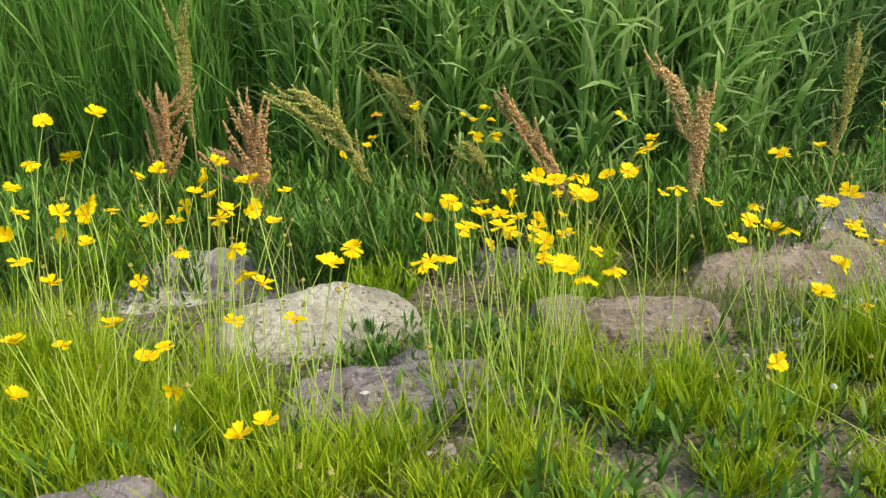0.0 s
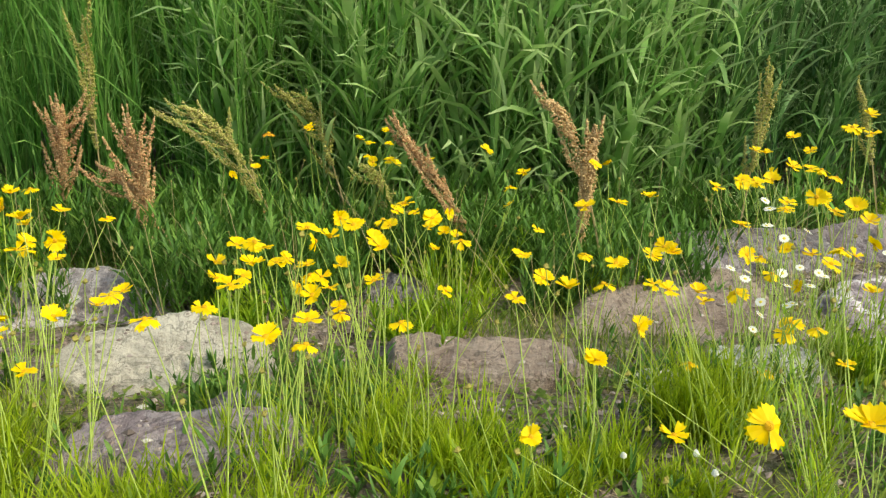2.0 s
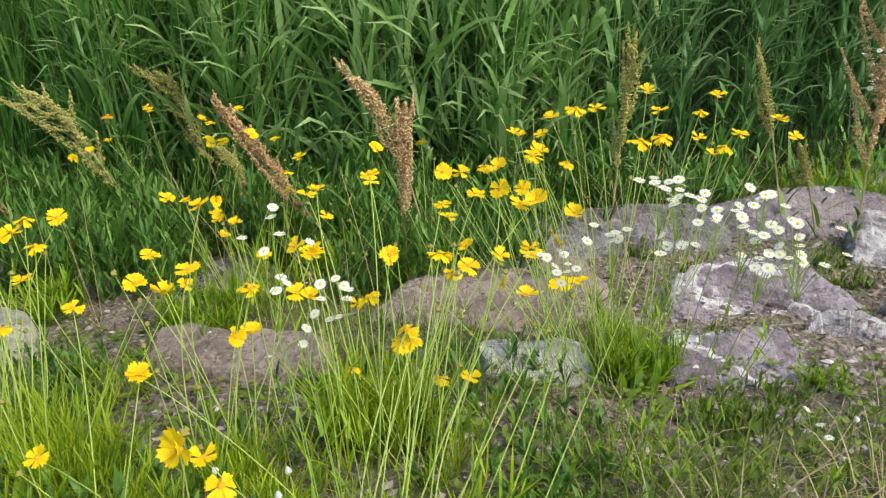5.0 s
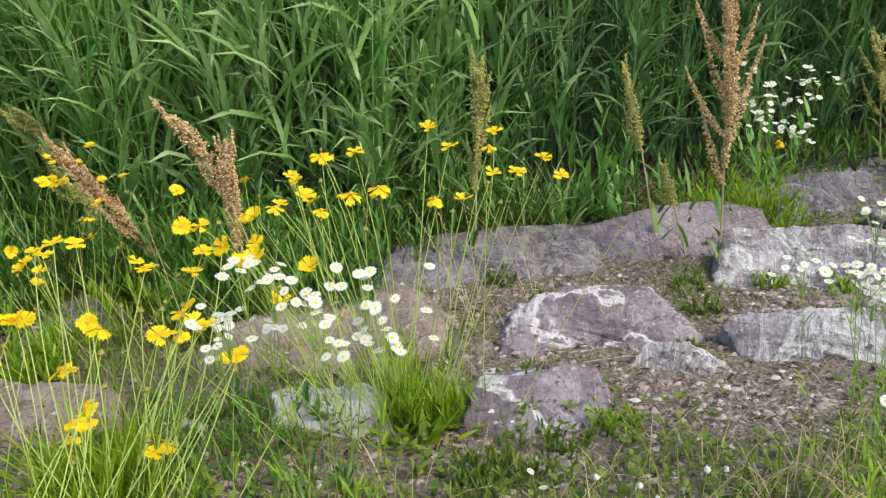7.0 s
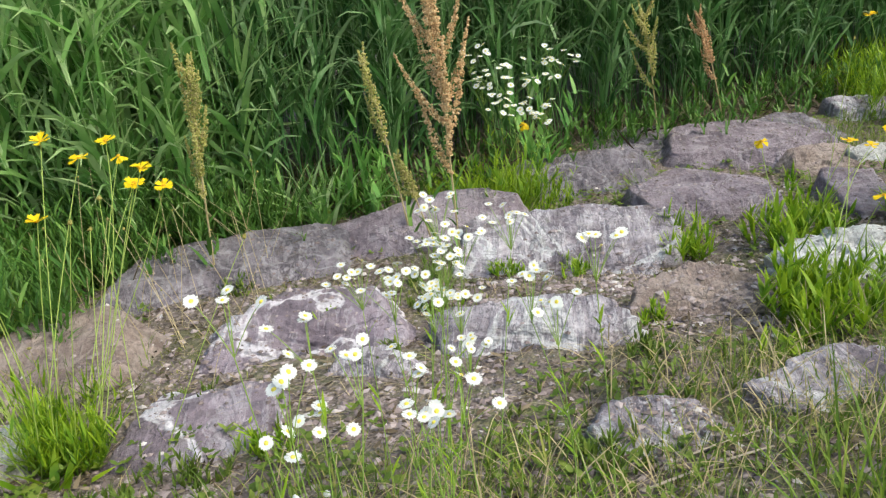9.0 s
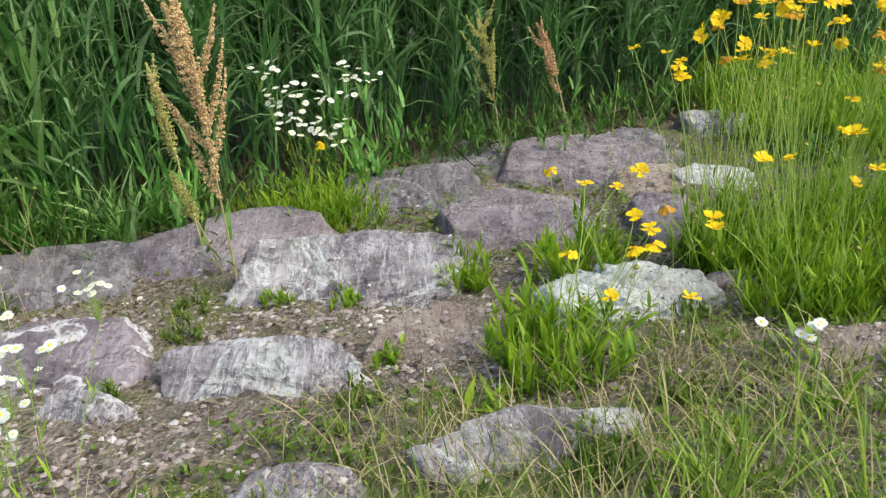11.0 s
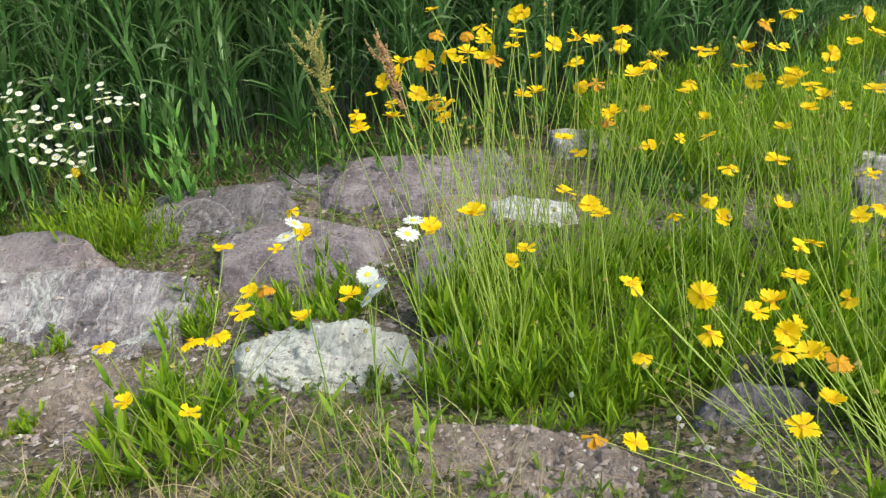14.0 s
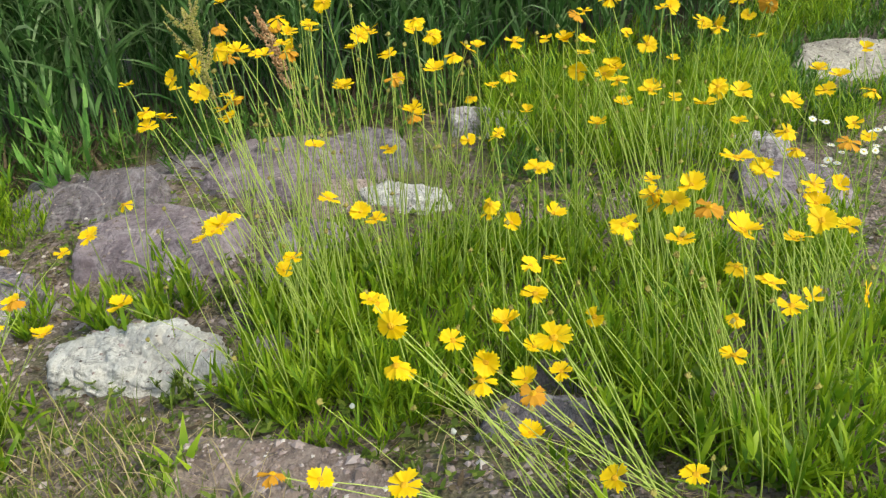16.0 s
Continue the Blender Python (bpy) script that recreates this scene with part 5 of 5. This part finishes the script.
heap = []
for hx, hy, wide, n in ((4.00, 2.20, 0.16, 700), (3.76, 2.60, 0.14, 420), (2.85, 2.88, 0.20, 420), (3.35, 2.68, 0.16, 420), (2.62, 1.67, 0.16, 400), (3.05, 1.99, 0.18, 420), (2.35, 2.35, 0.16, 300),
                        (4.95, 1.76, 0.15, 420), (3.58, 1.57, 0.14, 300), (0.55, 1.33, 0.18, 260), (1.34, 1.71, 0.2, 300), (1.76, 1.56, 0.16, 260), (5.44, 1.88, 0.14, 240), (4.35, 2.79, 0.12, 160)):
    for px, py in zip(RNG.normal(hx, wide, n), RNG.normal(hy, wide * 0.6, n)):
        z = float(height(px, py))
        for ob in ROCKS:
            if (ob.location.x - px) ** 2 + (ob.location.y - py) ** 2 < 0.2:
                top = crown(ob, px, py)
                if top:
                    z = max(z, top[0]) if top[1] > 0.6 else 9.0
        if z < float(height(px, py)) + 0.13:
            heap.append((px, py, z))
heap = np.array(heap)
size = 0.004 + 0.014 * RNG.random(len(heap)) ** 2.2
v, f, a = lump_set(heap + np.stack([0 * size, 0 * size, 0.15 * size], -1), size, 0.4)
tagged(new("stone_chips", mesh_of("stone_chips", v, f, PEBBLE, a)), "heaps of pinkish stone chips at the foot of the rocks", "gravel", kind="stuff")


def twig(x0, y0, x1, y1, thick):
    a, b = np.array([x0, y0, height(x0, y0) + 0.012]), np.array([x1, y1, height(x1, y1) + 0.02])
    v, f, al = tubes(a[None], b[None], np.array([0.01]), np.array([thick]), 8, 5)
    tagged(new("twig", mesh_of("twig", v, f, WOOD, al)), "thin pale dead twig lying on the ground", "twig", "dead twigs")


twig(3.41, 1.44, 3.68, 1.49, 0.004)
twig(2.67, 2.25, 2.90, 2.29, 0.0022)
twig(3.49, 1.52, 3.70, 1.57, 0.003)
twig(3.54, 1.69, 3.64, 1.79, 0.0022)
twig(4.67, 3.84, 4.95, 3.82, 0.003)


# ---- weeds along the reeds and the meadow beyond ----
def strewn(name, label, x, y, tall, mat, lw, wide, each):
    n = len(x)
    foot = np.stack([x, y, height(x, y) - 0.01], -1)
    h = tall * RNG.uniform(0.4, 1.2, n)
    top = foot + np.stack([RNG.normal(0, 0.15, n) * h, RNG.normal(-0.08, 0.15, n) * h, h], -1)
    sets = [tubes(foot, top, 0 * h, np.full(n, 0.0012), 3, 3)]
    for _ in range(each):
        s = RNG.uniform(0, 1, n)
        sets.append(blades(foot + (top - foot) * s[:, None], RNG.uniform(0, 6.3, n), lw * RNG.uniform(0.5, 1.4, n), wide * RNG.uniform(0.6, 1.3, n), RNG.uniform(0.2, 0.9, n), RNG.uniform(0, 1.0, n), 3, RNG.normal(0, 0.4, n), 0.4))
    v, f, a = joined(*sets)
    tagged(new(name, mesh_of(name, v, f, mat, a)), label, "weeds", kind="stuff")


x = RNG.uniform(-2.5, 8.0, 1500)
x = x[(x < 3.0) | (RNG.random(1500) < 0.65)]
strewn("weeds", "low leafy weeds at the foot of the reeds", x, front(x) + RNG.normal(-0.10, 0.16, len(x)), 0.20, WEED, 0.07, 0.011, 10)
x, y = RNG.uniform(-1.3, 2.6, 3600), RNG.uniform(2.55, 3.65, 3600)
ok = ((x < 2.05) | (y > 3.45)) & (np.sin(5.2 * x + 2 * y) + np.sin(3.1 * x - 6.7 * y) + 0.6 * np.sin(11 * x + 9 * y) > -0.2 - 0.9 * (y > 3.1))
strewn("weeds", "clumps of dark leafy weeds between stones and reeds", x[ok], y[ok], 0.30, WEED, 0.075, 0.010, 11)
n = 150
x, y = RNG.uniform(-0.9, 2.6, n), RNG.uniform(2.3, 3.4, n)
h = RNG.uniform(0.15, 0.48, n)
p = np.stack([x, y, height(x, y)], -1)
q = p + np.stack([RNG.normal(-0.06, 0.12, n), RNG.normal(0, 0.08, n), h], -1)
v, f, a = tubes(p, q, 0.1 * h, np.full(n, 0.0012), 6, 3)
tagged(new("dead_stalks", mesh_of("dead_stalks", v, f, STRAW, a)), "dry thin stalks standing among the weeds", "stalks", kind="stuff")
v, f, a = lump_set(q[::2], RNG.uniform(0.004, 0.008, len(q[::2])), 0.9)
tagged(new("seed_heads", mesh_of("seed_heads", v, f, BUD, a)), "round spent seed heads on dry stalks", "seed heads", kind="stuff")
n = 900
x, y = RNG.uniform(2.2, 5.3, n), RNG.uniform(0.95, 2.0, n)
ok = np.sin(4.3 * x + 3 * y) + np.sin(7.1 * x - 5.7 * y) + RNG.normal(0, 0.4, n) > 0.2
strewn("weeds", "low small-leaved weeds on the gravelly soil", x[ok], y[ok], 0.07, HERB, 0.03, 0.006, 8)
n = 1500
x, y = RNG.uniform(-0.9, 2.1, n), RNG.uniform(0.75, 2.1, n)
ok = np.sin(5.3 * x + 2 * y + 1.0) + np.sin(6.1 * x - 4.7 * y) + RNG.normal(0, 0.5, n) > -0.1
strewn("weeds", "dark small-leaved weeds between the yellow-green tufts", x[ok], y[ok], 0.085, WEED, 0.045, 0.009, 9)
x = RNG.uniform(5.6, 9.6, 9500)
y = RNG.uniform(3.6, 7.2, 9500)
patch = np.sin(2.1 * x + 1.0) + np.sin(3.3 * y + x) + 0.9 * np.sin(5.7 * x - 4.1 * y) + RNG.normal(0, 0.35, 9500)
inside = (y < front(x) + 0.2) & (y + 0.3 * np.sin(2.3 * x) + 0.15 * np.sin(9 * x) > 3.8)
ok = (patch > -0.1) & inside
strewn("meadow", "fine bright green meadow plants behind the stones", x[ok], y[ok], 0.23, LUSH, 0.08, 0.006, 10)
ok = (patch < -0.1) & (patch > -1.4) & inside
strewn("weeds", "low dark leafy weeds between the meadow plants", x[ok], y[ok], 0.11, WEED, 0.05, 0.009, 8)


# ---- small white clover heads in the grass ----
PUFF = dome("clover_head", 0.0068, 0.009, WHITE, 12, 4, 11, 0.22)
for x, y in ((2.57, 1.47), (2.65, 1.44), (2.68, 1.39), (2.78, 1.46), (2.80, 1.34), (2.73, 1.27), (2.57, 1.19), (2.85, 1.51), (5.10, 2.08), (5.31, 1.98), (1.49, 1.25), (1.35, 1.24), (0.07, 1.25), (1.48, 1.13)):
    z0 = float(height(x, y))
    plant = thing("white_clover", "small white clover head on a short green stalk", "clover", "white clover flowers", (x, y, z0))
    tip = np.array([RNG.normal(0, 0.008), RNG.normal(0, 0.008), RNG.uniform(0.05, 0.085)])
    v, f, a = tubes(np.array([[0.0, 0.0, -0.005]]), tip[None], np.array([0.008]), np.array([0.0011]), 5, 4)
    part("stem", mesh_of("clover_stem", v, f, STEM, a), plant)
    part("clover_head", PUFF, plant).matrix_local = pose(*tip, RNG.uniform(-20, 20), RNG.uniform(-20, 20), RNG.uniform(0, 360))


# ---- fence posts ----
def block(x0, x1, y0, y1, z0, z1, mat, soft, name, flare=0.0):
    bm = bmesh.new()
    bmesh.ops.create_cube(bm, size=1)
    for v in bm.verts:
        low = v.co.z < 0
        v.co = ((x1 + (flare if low else 0)) if v.co.x > 0 else x0, y1 if v.co.y > 0 else y0, z0 if low else z1)
    bmesh.ops.bevel(bm, geom=bm.edges[:], offset=soft, segments=2, affect="EDGES")
    me = bpy.data.meshes.new(name)
    bm.to_mesh(me)
    bm.free()
    me.materials.append(mat)
    return me


def post(x, y, top, turn):
    """A dark stone post; (x, y, top) is the far corner of its capping."""
    ob = thing("fence_post", "square dark stone post with a wide flat capping", "post", "posts beside the path", (x, y, 0), turn)
    part("shaft", block(-0.185, -0.02, -0.08, -0.02, -0.05, top - 0.06, CAP, 0.006, "shaft"), ob)
    part("cap", block(-0.205, 0.0, -0.095, 0.0, top - 0.07, top, CAP, 0.003, "cap", 0.006), ob)
    # A thin added slab carries the lit tone of the capping's end.
    part("lit_end_face", block(-0.003, 0.003, -0.094, -0.001, top - 0.069, top - 0.001, FACE, 0.0012, "lit_end_face", 0.006), ob, "pinkish end of the capping, its light put into a paler colour")


post(4.227, 0.505, 1.155, 14)
post(2.688, 0.258, 1.110, 14)
